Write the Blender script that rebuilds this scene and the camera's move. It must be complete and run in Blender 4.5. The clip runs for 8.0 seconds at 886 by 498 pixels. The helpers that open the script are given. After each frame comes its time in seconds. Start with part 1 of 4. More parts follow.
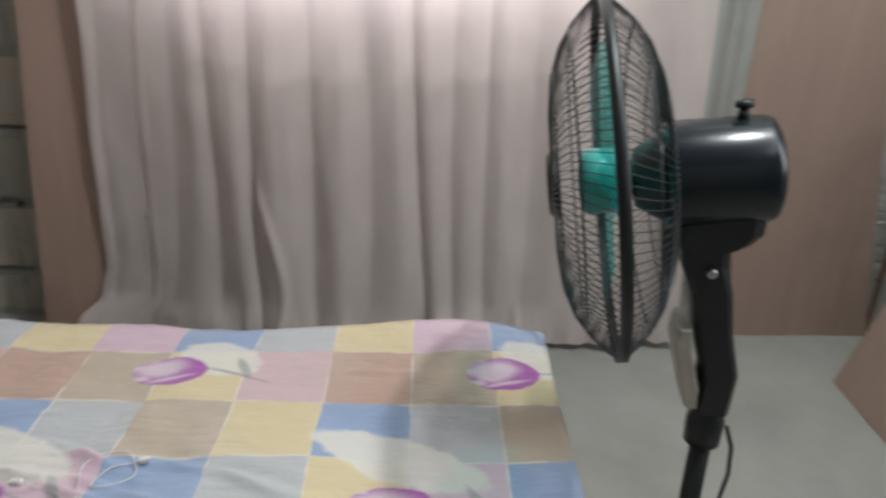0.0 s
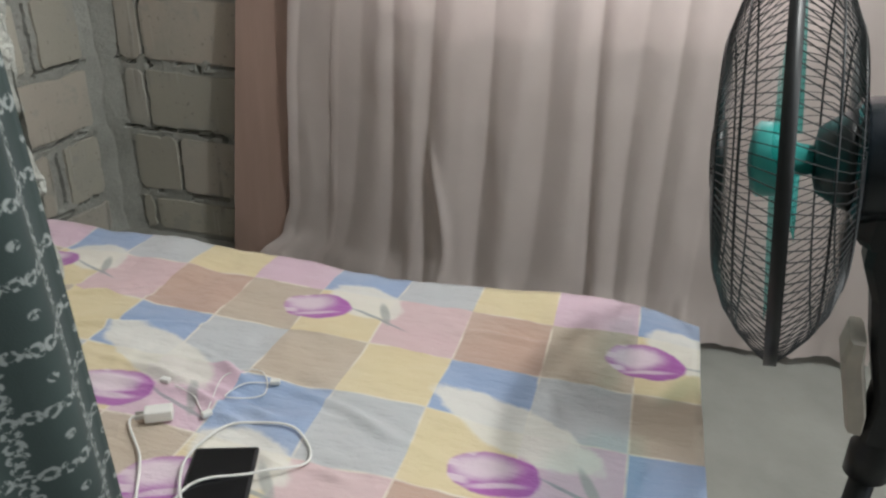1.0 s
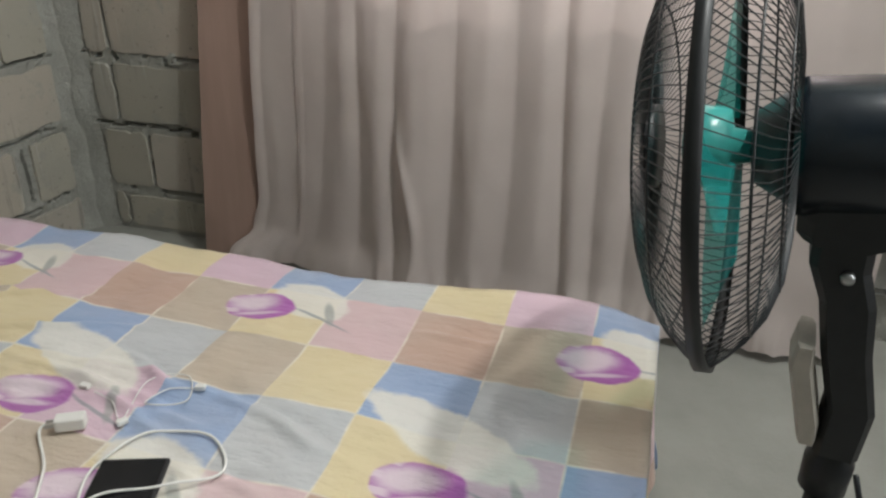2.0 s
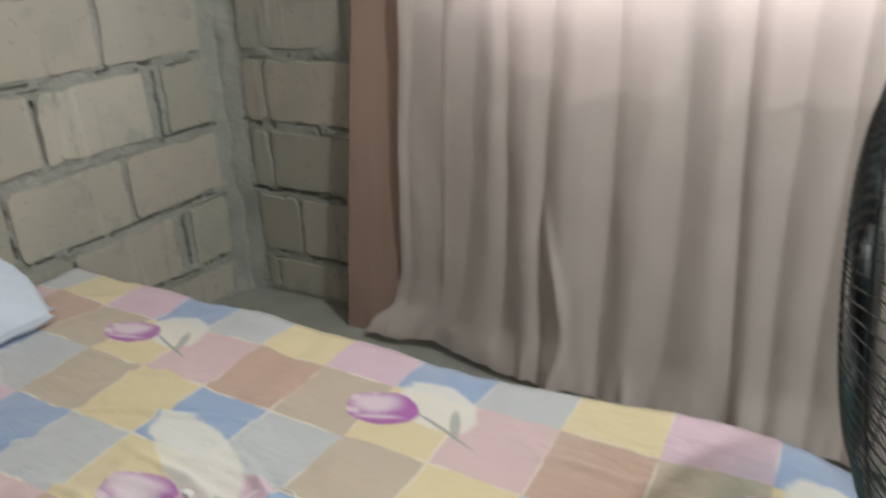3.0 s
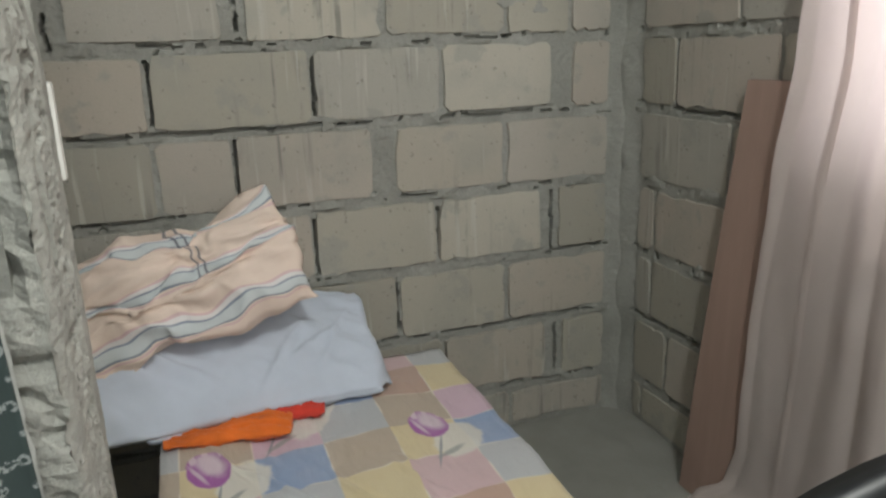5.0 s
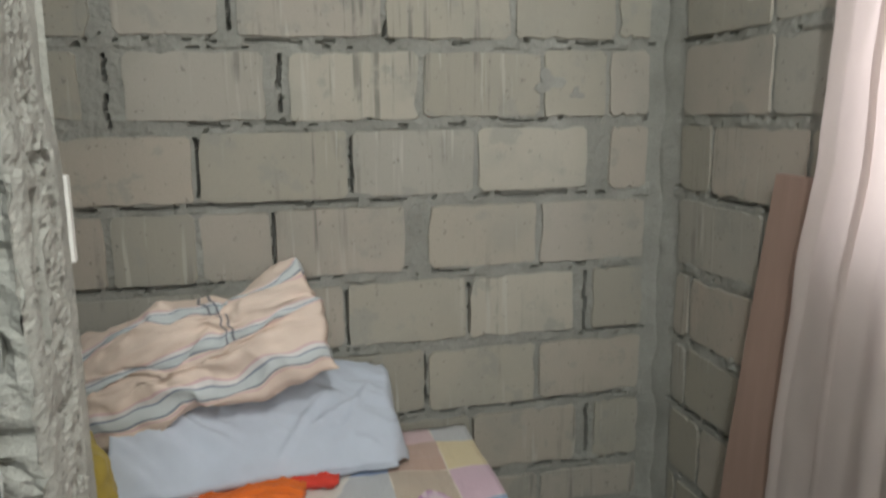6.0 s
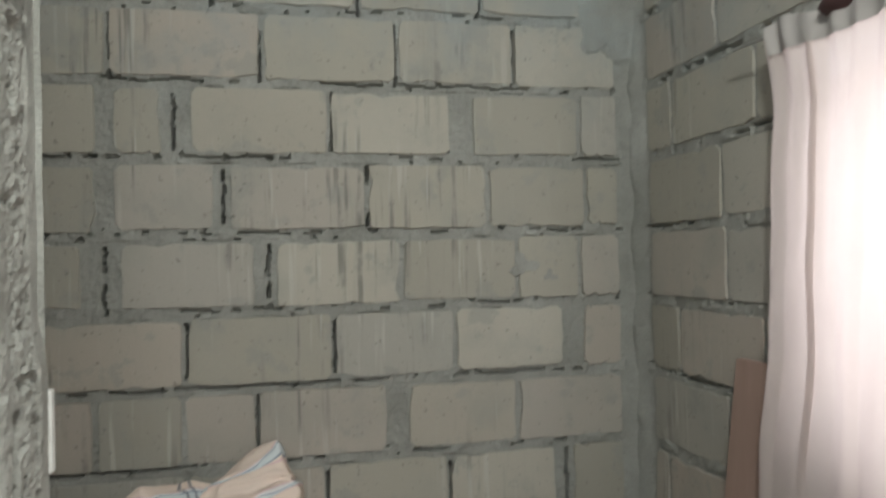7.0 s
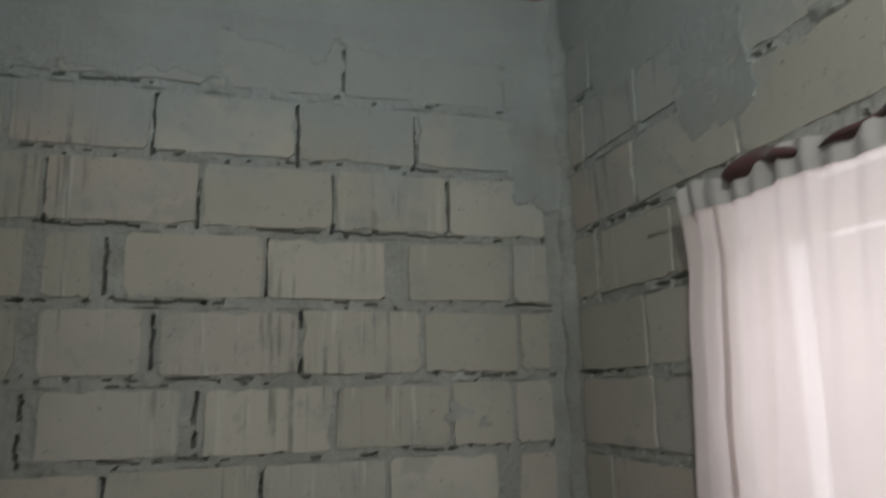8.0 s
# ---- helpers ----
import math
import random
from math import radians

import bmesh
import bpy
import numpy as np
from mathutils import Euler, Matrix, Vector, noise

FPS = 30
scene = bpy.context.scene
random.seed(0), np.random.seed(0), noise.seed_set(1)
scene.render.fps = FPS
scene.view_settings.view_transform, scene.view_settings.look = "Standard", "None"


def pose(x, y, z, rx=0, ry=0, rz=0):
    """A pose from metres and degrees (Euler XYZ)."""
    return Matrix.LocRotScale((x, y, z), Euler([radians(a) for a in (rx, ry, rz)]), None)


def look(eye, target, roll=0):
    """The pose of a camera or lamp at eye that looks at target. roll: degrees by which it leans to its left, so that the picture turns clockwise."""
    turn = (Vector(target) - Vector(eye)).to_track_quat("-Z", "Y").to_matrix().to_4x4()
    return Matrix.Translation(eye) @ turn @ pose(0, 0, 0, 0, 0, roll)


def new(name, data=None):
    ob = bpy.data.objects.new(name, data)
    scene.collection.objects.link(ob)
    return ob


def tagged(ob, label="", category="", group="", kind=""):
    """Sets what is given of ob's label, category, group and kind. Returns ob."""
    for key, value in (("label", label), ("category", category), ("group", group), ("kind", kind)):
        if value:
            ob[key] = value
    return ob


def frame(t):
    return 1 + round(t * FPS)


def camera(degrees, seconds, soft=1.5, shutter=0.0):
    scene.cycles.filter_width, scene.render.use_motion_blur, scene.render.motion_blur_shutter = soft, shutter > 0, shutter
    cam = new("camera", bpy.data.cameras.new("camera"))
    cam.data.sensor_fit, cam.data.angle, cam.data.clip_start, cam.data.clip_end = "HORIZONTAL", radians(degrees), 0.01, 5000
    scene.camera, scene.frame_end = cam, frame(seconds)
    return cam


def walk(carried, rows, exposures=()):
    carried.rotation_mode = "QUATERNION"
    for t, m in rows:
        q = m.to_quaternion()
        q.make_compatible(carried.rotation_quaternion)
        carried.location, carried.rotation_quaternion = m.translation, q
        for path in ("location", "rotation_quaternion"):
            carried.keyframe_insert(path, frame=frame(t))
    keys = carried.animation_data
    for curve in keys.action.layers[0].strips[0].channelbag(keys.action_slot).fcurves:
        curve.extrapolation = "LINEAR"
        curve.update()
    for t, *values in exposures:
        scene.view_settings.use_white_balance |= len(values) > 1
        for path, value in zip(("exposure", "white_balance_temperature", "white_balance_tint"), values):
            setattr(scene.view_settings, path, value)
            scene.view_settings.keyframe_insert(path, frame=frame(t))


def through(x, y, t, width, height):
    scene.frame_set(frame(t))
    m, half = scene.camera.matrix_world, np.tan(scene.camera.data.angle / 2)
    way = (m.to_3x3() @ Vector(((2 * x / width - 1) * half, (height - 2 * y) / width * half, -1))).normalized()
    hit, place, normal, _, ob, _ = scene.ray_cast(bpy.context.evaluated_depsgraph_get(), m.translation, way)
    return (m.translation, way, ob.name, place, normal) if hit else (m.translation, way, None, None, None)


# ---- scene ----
cam = camera(61.7, 8.0, soft=2.3, shutter=0.5)
PATH = [
    (0, (1.601, -2.005, 1.121), (1.634, -0.176, 0.313), 1.2),
    (0.5, (1.649, -1.993, 1.093), (1.326, -0.194, 0.28), 1.7),
    (1, (1.679, -1.97, 1.078), (1.206, -0.232, 0.209), 1.7),
    (2.3, (1.8, -1.82, 1.052), (1.238, -0.114, 0.171), -0.5),
    (2.5, (1.785, -1.781, 1.052), (1.125, -0.102, 0.19), -1.3),
    (3, (1.755, -1.687, 1.068), (0.821, -0.091, 0.307), -2.5),
    (3.5, (1.773, -1.616, 1.098), (0.553, -0.168, 0.455), -3.6),
    (4, (1.868, -1.485, 1.124), (0.317, -0.36, 0.549), -2.4),
    (4.5, (1.954, -1.389, 1.155), (0.211, -0.582, 0.597), -2.3),
    (5.8, (2.054, -1.163, 1.254), (0.151, -0.722, 0.826), -1.5),
    (6, (2.066, -1.152, 1.257), (0.145, -0.731, 0.89), -0.8),
    (6.5, (2.123, -1.065, 1.313), (0.169, -0.689, 1.118), -0.4),
    (6.9, (2.16, -1.074, 1.361), (0.2, -0.679, 1.349), -1.4),
    (7, (2.163, -1.096, 1.36), (0.207, -0.675, 1.385), -1.3),
    (7.5, (2.178, -1.096, 1.375), (0.24, -0.645, 1.577), -1.4),
    (8, (2.195, -1.065, 1.4), (0.31, -0.508, 1.773), -1.3),
]
walk(cam, [(t, look(eye, target, roll)) for t, eye, target, roll in PATH],
     [(0.0, 0.17, 6250, 13), (1.2, 0.15, 6400, 12), (2.5, 0.14, 6500, 11), (3.0, 0.2, 6500, 10), (3.5, 0.14, 6500, 10), (4.0, -0.1, 6500, 10), (4.5, -0.15, 6500, 10), (6.0, -0.08, 6500, 10), (6.7, -0.05, 6450, 10), (7.1, -0.42, 6400, 9), (7.5, -0.85, 6350, 9), (8.0, -1.0, 6300, 9)])

# ---------------------------------------------------------------- light
world = bpy.data.worlds.new("world")
scene.world = world
world.use_nodes = True
wn = world.node_tree.nodes
sky = wn.new("ShaderNodeTexSky")
sky.sky_type = "NISHITA"
sky.sun_disc = False
sky.sun_elevation = radians(48)
sky.sun_rotation = radians(200)
wn["Background"].inputs["Strength"].default_value = 0.12
world.node_tree.links.new(sky.outputs[0], wn["Background"].inputs["Color"])

sun = new("sun", bpy.data.lights.new("sun", "SUN"))
sun.data.energy, sun.data.angle, sun.data.color = 2.0, radians(0.6), (1.0, 0.95, 0.88)
sun.matrix_world = look((0, 0, 8), (1.6, -4.5, 0))


def area_lamp(name, place, target, width, height, watts, color):
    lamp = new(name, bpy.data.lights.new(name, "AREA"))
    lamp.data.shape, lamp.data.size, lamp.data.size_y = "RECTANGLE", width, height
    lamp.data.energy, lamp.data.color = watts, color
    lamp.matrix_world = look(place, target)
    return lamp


# fill lamps added at an unseen right-wall door and under the roof; daylight of the curtained window
area_lamp("door_fill", (3.02, -1.32, 1.45), (0.3, -1.8, 0.95), 0.46, 1.0, 7, (0.95, 0.98, 0.94))
area_lamp("eave_fill", (2.98, -1.5, 2.73), (0.2, -1.7, 0.9), 2.4, 0.40, 11, (0.93, 0.98, 0.98))
area_lamp("window_daylight", (1.42, 0.24, 1.42), (1.42, -2.0, 1.35), 1.1, 0.75, 29, (0.97, 0.98, 1.0))


# the bare bulb under the roof: the board and the fan cast its sharp shadows to the left
bulb = new("ceiling_bulb_light", bpy.data.lights.new("ceiling_bulb_light", "POINT"))
bulb.data.energy, bulb.data.shadow_soft_size, bulb.data.color = 90, 0.05, (0.98, 1.0, 0.94)
bulb.location = (2.42, -1.0, 2.62)


# ---------------------------------------------------------------- materials
class Mat:
    """A node material with short calls for its nodes."""

    def __init__(self, name, rough=0.8, metal=0.0):
        self.m = bpy.data.materials.new(name)
        self.m.use_nodes = True
        self.t = self.m.node_tree
        self.b = self.t.nodes["Principled BSDF"]
        self.b.inputs["Roughness"].default_value = rough
        self.b.inputs["Metallic"].default_value = metal
        self.tc = self.t.nodes.new("ShaderNodeTexCoord")

    def put(self, socket, value):
        if isinstance(value, bpy.types.NodeSocket):
            self.t.links.new(value, socket)
        else:
            socket.default_value = value

    def math(self, op, a, b=0.0, c=0.0):
        n = self.t.nodes.new("ShaderNodeMath")
        n.operation = op
        for i, v in enumerate((a, b, c)):
            self.put(n.inputs[i], v)
        return n.outputs[0]

    def noise(self, scale, detail=4.0, rough=0.55, stretch=(1, 1, 1), coords="Object", offset=None):
        mp = self.t.nodes.new("ShaderNodeMapping")
        self.t.links.new(self.tc.outputs[coords], mp.inputs["Vector"])
        mp.inputs["Scale"].default_value = stretch
        if offset is not None:
            self.t.links.new(offset, mp.inputs["Location"])
        n = self.t.nodes.new("ShaderNodeTexNoise")
        n.inputs["Scale"].default_value = scale
        n.inputs["Detail"].default_value = detail
        n.inputs["Roughness"].default_value = rough
        self.t.links.new(mp.outputs[0], n.inputs["Vector"])
        return n.outputs["Fac"]

    def ramp(self, fac, stops, constant=False):
        n = self.t.nodes.new("ShaderNodeValToRGB")
        if constant:
            n.color_ramp.interpolation = "CONSTANT"
        el = n.color_ramp.elements
        while len(el) < len(stops):
            el.new(0.5)
        for e, (p, c) in zip(el, stops):
            e.position = p
            e.color = (*c, 1) if len(c) == 3 else c
        self.put(n.inputs[0], fac)
        return n.outputs[0]

    def step(self, v, lo, hi):
        n = self.t.nodes.new("ShaderNodeMapRange")
        n.interpolation_type = "SMOOTHSTEP"
        self.put(n.inputs[0], v)
        n.inputs[1].default_value, n.inputs[2].default_value = lo, hi
        return n.outputs[0]

    def mix(self, fac, a, b, blend="MIX"):
        n = self.t.nodes.new("ShaderNodeMix")
        n.data_type, n.blend_type = "RGBA", blend
        self.put(n.inputs[0], fac)
        for i, v in ((6, a), (7, b)):
            self.put(n.inputs[i], (*v, 1) if isinstance(v, tuple) and len(v) == 3 else v)
        return n.outputs[2]

    def rand(self):
        return self.t.nodes.new("ShaderNodeObjectInfo").outputs["Random"]

    def color(self, c):
        self.put(self.b.inputs["Base Color"], (*c, 1) if isinstance(c, tuple) and len(c) == 3 else c)
        return self

    def bump(self, height, strength=0.4, distance=0.004):
        n = self.t.nodes.new("ShaderNodeBump")
        n.inputs["Strength"].default_value, n.inputs["Distance"].default_value = strength, distance
        self.put(n.inputs["Height"], height)
        self.t.links.new(n.outputs[0], self.b.inputs["Normal"])
        return self

    def glow_through(self, amount, color):
        """Lets part of the light through a thin cloth."""
        tr = self.t.nodes.new("ShaderNodeBsdfTranslucent")
        self.put(tr.inputs["Color"], color if isinstance(color, bpy.types.NodeSocket) else (*color, 1))
        mx = self.t.nodes.new("ShaderNodeMixShader")
        mx.inputs[0].default_value = amount
        self.t.links.new(self.b.outputs[0], mx.inputs[1])
        self.t.links.new(tr.outputs[0], mx.inputs[2])
        self.t.links.new(mx.outputs[0], self.t.nodes["Material Output"].inputs["Surface"])
        return self


def see_through(self, amount):
    """Leaves part of a thin weave open."""
    out = self.t.nodes["Material Output"].inputs["Surface"]
    now = out.links[0].from_socket
    tr = self.t.nodes.new("ShaderNodeBsdfTransparent")
    mx = self.t.nodes.new("ShaderNodeMixShader")
    mx.inputs[0].default_value = amount
    self.t.links.new(now, mx.inputs[1])
    self.t.links.new(tr.outputs[0], mx.inputs[2])
    self.t.links.new(mx.outputs[0], out)


Mat.see_through = see_through


def mat_plain(name, c, rough=0.6, metal=0.0, vary=0.12, scale=30.0, bump=0.15):
    m = Mat(name, rough, metal)
    f = m.noise(scale, 5)
    dark = tuple(v * (1 - vary) for v in c)
    light = tuple(min(1, v * (1 + vary)) for v in c)
    m.color(m.ramp(f, [(0.3, dark), (0.7, light)])).bump(f, bump, 0.002)
    return m.m


def slurry(m):
    """Ragged smears of thin bluish cement left when the beam above was cast."""
    sep = m.t.nodes.new("ShaderNodeSeparateXYZ")
    m.t.links.new(m.tc.outputs["Object"], sep.inputs[0])
    ragged = m.math("ADD", sep.outputs[2], m.math("MULTIPLY", m.math("SUBTRACT", m.noise(3.0, 6, 0.65), 0.5), 1.6))
    return m.step(ragged, 1.86, 2.36)


def mat_block():
    m = Mat("concrete_block", 0.93)
    r = m.rand()
    base = m.ramp(r, [(0.0, (0.37, 0.345, 0.29)), (0.35, (0.44, 0.41, 0.34)), (0.6, (0.475, 0.415, 0.35)), (0.8, (0.42, 0.40, 0.35)), (1.0, (0.50, 0.465, 0.39))])
    shift = m.math("MULTIPLY", r, 40.0)
    blot = m.noise(4.5, 6, 0.6, offset=shift)
    base = m.mix(m.math("MULTIPLY", m.step(blot, 0.45, 0.75), 0.6), base, (0.35, 0.342, 0.30), "MIX")
    smear = m.math("MULTIPLY", m.step(m.noise(7.0, 6, 0.65), 0.56, 0.63), 0.6)
    base = m.mix(smear, base, (0.34, 0.336, 0.30))
    runs = m.noise(46.0, 4, 0.6, stretch=(1, 1, 0.04))
    where = m.noise(2.2, 2, 0.5, stretch=(1, 1, 0.5))
    streak = m.math("MULTIPLY", m.step(runs, 0.54, 0.66), m.math("MULTIPLY", m.step(where, 0.50, 0.62), m.step(m.noise(11.0, 4, 0.6, stretch=(1, 1, 0.7)), 0.36, 0.58)))
    base = m.mix(m.math("MULTIPLY", streak, 0.8), base, (0.20, 0.195, 0.17))
    lime = m.math("MULTIPLY", m.step(m.noise(48.0, 3, 0.5, stretch=(1, 1, 0.05), offset=m.math("ADD", shift, 9.0)), 0.6, 0.7), m.step(where, 0.45, 0.58))
    base = m.mix(m.math("MULTIPLY", lime, 0.6), base, (0.58, 0.57, 0.51))
    grain = m.noise(420.0, 3, 0.7)
    pits = m.step(m.noise(70.0, 2, 0.5), 0.66, 0.74)
    base = m.mix(m.math("MULTIPLY", m.step(grain, 0.35, 0.7), 0.22), base, (0.22, 0.215, 0.19))
    base = m.mix(m.math("MULTIPLY", pits, 0.5), base, (0.16, 0.155, 0.135))
    base = m.mix(m.math("MULTIPLY", slurry(m), 0.65), base, (0.30, 0.335, 0.335))
    m.color(base)
    m.bump(m.math("SUBTRACT", m.math("ADD", grain, m.math("MULTIPLY", blot, 2.0)), m.math("MULTIPLY", pits, 1.5)), 0.5, 0.003)
    return m.m


def mat_mortar(name="mortar", tone=1.0, pitted=0.0):
    m = Mat(name, 0.95)
    big = m.noise(5.0, 6, 0.6)
    base = m.ramp(big, [(0.3, tuple(v * tone for v in (0.27, 0.268, 0.24))), (0.55, tuple(v * tone for v in (0.345, 0.343, 0.31))), (0.75, tuple(v * tone for v in (0.44, 0.437, 0.40)))])
    g = m.noise(160.0, 5, 0.7)
    base = m.mix(m.math("MULTIPLY", m.step(g, 0.4, 0.75), 0.35), base, (0.17, 0.17, 0.15))
    base = m.mix(m.math("MULTIPLY", slurry(m), 0.7), base, (0.34, 0.375, 0.37))
    if pitted:
        holes = m.math("MULTIPLY", m.step(m.noise(55.0, 4, 0.6), 0.60, 0.68), m.step(m.noise(9.0, 3), 0.40, 0.55))
        base = m.mix(m.math("MULTIPLY", holes, pitted), base, (0.09, 0.088, 0.075))
        chalk = m.step(m.noise(22.0, 5, 0.7), 0.56, 0.66)
        base = m.mix(m.math("MULTIPLY", chalk, 0.45), base, (0.62, 0.61, 0.55))
    m.color(base).bump(m.math("ADD", g, m.math("MULTIPLY", m.noise(40.0, 5), 2.0)), 0.55, 0.006)
    return m.m


def mat_floor():
    m = Mat("cement_floor", 0.85)
    big = m.noise(2.5, 6, 0.6)
    base = m.ramp(big, [(0.3, (0.20, 0.198, 0.178)), (0.6, (0.265, 0.262, 0.236)), (0.8, (0.32, 0.315, 0.285))])
    g = m.noise(90.0, 5, 0.65)
    base = m.mix(m.math("MULTIPLY", m.step(g, 0.55, 0.8), 0.35), base, (0.2, 0.195, 0.17))
    spots = m.step(m.noise(14.0, 3), 0.68, 0.75)
    base = m.mix(m.math("MULTIPLY", spots, 0.3), base, (0.24, 0.22, 0.18))
    m.color(base).bump(m.math("ADD", g, m.math("MULTIPLY", big, 3.0)), 0.3, 0.004)
    return m.m


def mat_cloth(name, c, vary=0.1, through=0.0, weave=900.0, rough=0.9, sheer=0.0, tint=None):
    m = Mat(name, rough)
    f = m.noise(7.0, 5, 0.6)
    col = m.ramp(f, [(0.3, tuple(v * (1 - vary) for v in c)), (0.7, tuple(min(1, v * (1 + vary)) for v in c))])
    m.color(col)
    m.b.inputs["Sheen Weight"].default_value = 0.15
    m.bump(m.math("ADD", m.noise(weave, 2), m.math("MULTIPLY", m.noise(45.0, 3), 0.7)), 0.25, 0.002)
    if through:
        m.glow_through(through, tint or col)
    if sheer:
        m.see_through(sheer)
    return m.m


def mat_wood(name, c, rough=0.7):
    m = Mat(name, rough)
    f = m.noise(9.0, 6, 0.6, stretch=(3, 3, 0.25))
    g = m.noise(60.0, 4, 0.6, stretch=(4, 4, 0.1))
    col = m.ramp(f, [(0.3, tuple(v * 0.92 for v in c)), (0.55, c), (0.78, tuple(min(1, v * 1.1) for v in c))])
    col = m.mix(m.math("MULTIPLY", m.step(g, 0.5, 0.75), 0.12), col, tuple(v * 0.6 for v in c))
    col = m.mix(m.math("MULTIPLY", m.step(m.noise(3.0, 4), 0.58, 0.7), 0.25), col, tuple(v * 0.55 for v in c))
    m.color(col).bump(g, 0.2, 0.002)
    return m.m


def mat_sheet():
    """Patchwork print: squares in four by three repeats, thin pale seams, tulips with white leaves."""
    m = Mat("patchwork_cotton", 0.9)
    sep = m.t.nodes.new("ShaderNodeSeparateXYZ")
    m.t.links.new(m.tc.outputs["UV"], sep.inputs[0])
    u, v = sep.outputs[0], sep.outputs[1]
    cu, cv = m.math("FLOOR", u), m.math("FLOOR", v)
    col_i = m.math("FLOORED_MODULO", cu, 4.0)
    row_i = m.math("FLOORED_MODULO", cv, 3.0)
    idx = m.math("DIVIDE", m.math("ADD", m.math("ADD", m.math("MULTIPLY", row_i, 4.0), col_i), 0.5), 12.0)
    brown, tan, yellow, pink = (0.53, 0.365, 0.29), (0.52, 0.43, 0.335), (0.71, 0.60, 0.37), (0.66, 0.48, 0.49)
    blue, grey, lilac = (0.31, 0.40, 0.58), (0.52, 0.53, 0.54), (0.66, 0.48, 0.56)
    order = [brown, tan, yellow, pink, yellow, lilac, blue, grey, blue, grey, tan, yellow]
    base = m.ramp(idx, [(i / 12, c) for i, c in enumerate(order)], True)
    seam_u = m.math("ABSOLUTE", m.math("SUBTRACT", m.math("FRACT", u), 0.5))
    seam_v = m.math("ABSOLUTE", m.math("SUBTRACT", m.math("FRACT", v), 0.5))
    seam = m.step(m.math("MAXIMUM", seam_u, seam_v), 0.478, 0.492)
    gap = m.step(m.noise(9.0, 2), 0.42, 0.58)
    base = m.mix(m.math("MULTIPLY", m.math("MULTIPLY", seam, gap), 0.75), base, (0.78, 0.72, 0.62))
    wob = m.math("MULTIPLY", m.math("SUBTRACT", m.noise(24.0, 3), 0.5), 0.28)

    def oval(cx, cy, rx, ry, turn, soft=0.15, repeat=True, fray=1.0):
        du = m.math("SUBTRACT", u, cx)
        if repeat:
            du = m.math("SUBTRACT", m.math("FLOORED_MODULO", m.math("ADD", du, 2.0), 4.0), 2.0)
        dv = m.math("SUBTRACT", v, cy)
        c, s = math.cos(turn), math.sin(turn)
        a = m.math("DIVIDE", m.math("ADD", m.math("MULTIPLY", du, c), m.math("MULTIPLY", dv, s)), rx)
        b = m.math("DIVIDE", m.math("SUBTRACT", m.math("MULTIPLY", dv, c), m.math("MULTIPLY", du, s)), ry)
        d = m.math("SQRT", m.math("ADD", m.math("MULTIPLY", a, a), m.math("MULTIPLY", b, b)))
        d = m.math("ADD", d, m.math("MULTIPLY", wob, fray))
        return m.math("SUBTRACT", 1.0, m.step(d, 1 - soft, 1 + soft)), a, b

    for cx, cy, turn, lu, lv, l_long, l_wide in TULIPS:
        c, s = math.cos(turn), math.sin(turn)

        def at(a, b):
            return cx + a * c - b * s, cy + a * s + b * c

        leaf, la, lb = oval(*at(lu, lv), l_long, l_wide, turn - 0.3, 0.1, fray=1.6)
        base = m.mix(m.math("MULTIPLY", leaf, 0.9), base, (0.76, 0.73, 0.66))
        stem, *_ = oval(*at(0.80, 0.02), 0.40, 0.022, turn - 0.22, 0.4, fray=1.0)
        base = m.mix(m.math("MULTIPLY", stem, 0.75), base, (0.24, 0.27, 0.29))
        blade, *_ = oval(*at(0.86, 0.16), 0.24, 0.055, turn - 1.0, 0.4, fray=1.5)
        base = m.mix(m.math("MULTIPLY", blade, 0.75), base, (0.30, 0.32, 0.30))
        bud, ba, bb = oval(*at(0, 0), 0.44, 0.29, turn + 0.1, 0.06)
        heart, *_ = oval(*at(-0.12, 0.05), 0.30, 0.17, turn + 0.25, 0.45, fray=2.2)
        tips = m.math("MULTIPLY", m.step(m.math("MULTIPLY", ba, -1.0), 0.30, 0.62), m.step(m.math("SINE", m.math("ADD", m.math("MULTIPLY", bb, 9.0), m.math("MULTIPLY", wob, 10.0))), -0.35, 0.5))
        fold, *_ = oval(*at(0.06, -0.15), 0.26, 0.035, turn + 0.35, 0.5, fray=1.5)
        pale = m.math("MAXIMUM", m.math("MAXIMUM", m.math("MULTIPLY", heart, 0.9), m.math("MULTIPLY", tips, 0.85)), m.math("MULTIPLY", fold, 0.75))
        flower = m.mix(pale, (0.40, 0.12, 0.40), (0.76, 0.65, 0.69))
        base = m.mix(bud, base, flower)
    fade = m.noise(3.5, 5, 0.6)
    base = m.mix(m.math("MULTIPLY", m.step(fade, 0.45, 0.75), 0.22), base, (0.64, 0.60, 0.54))
    m.color(base)
    m.b.inputs["Sheen Weight"].default_value = 0.2
    crease = m.noise(14.0, 5, 0.6, stretch=(0.7, 1.6, 1))
    m.bump(m.math("ADD", crease, m.math("ADD", m.math("MULTIPLY", m.noise(700.0, 2), 0.12), m.math("MULTIPLY", m.noise(5.0, 4, 0.6, stretch=(0.5, 2.2, 1)), 1.2))), 0.75, 0.012)
    return m.m


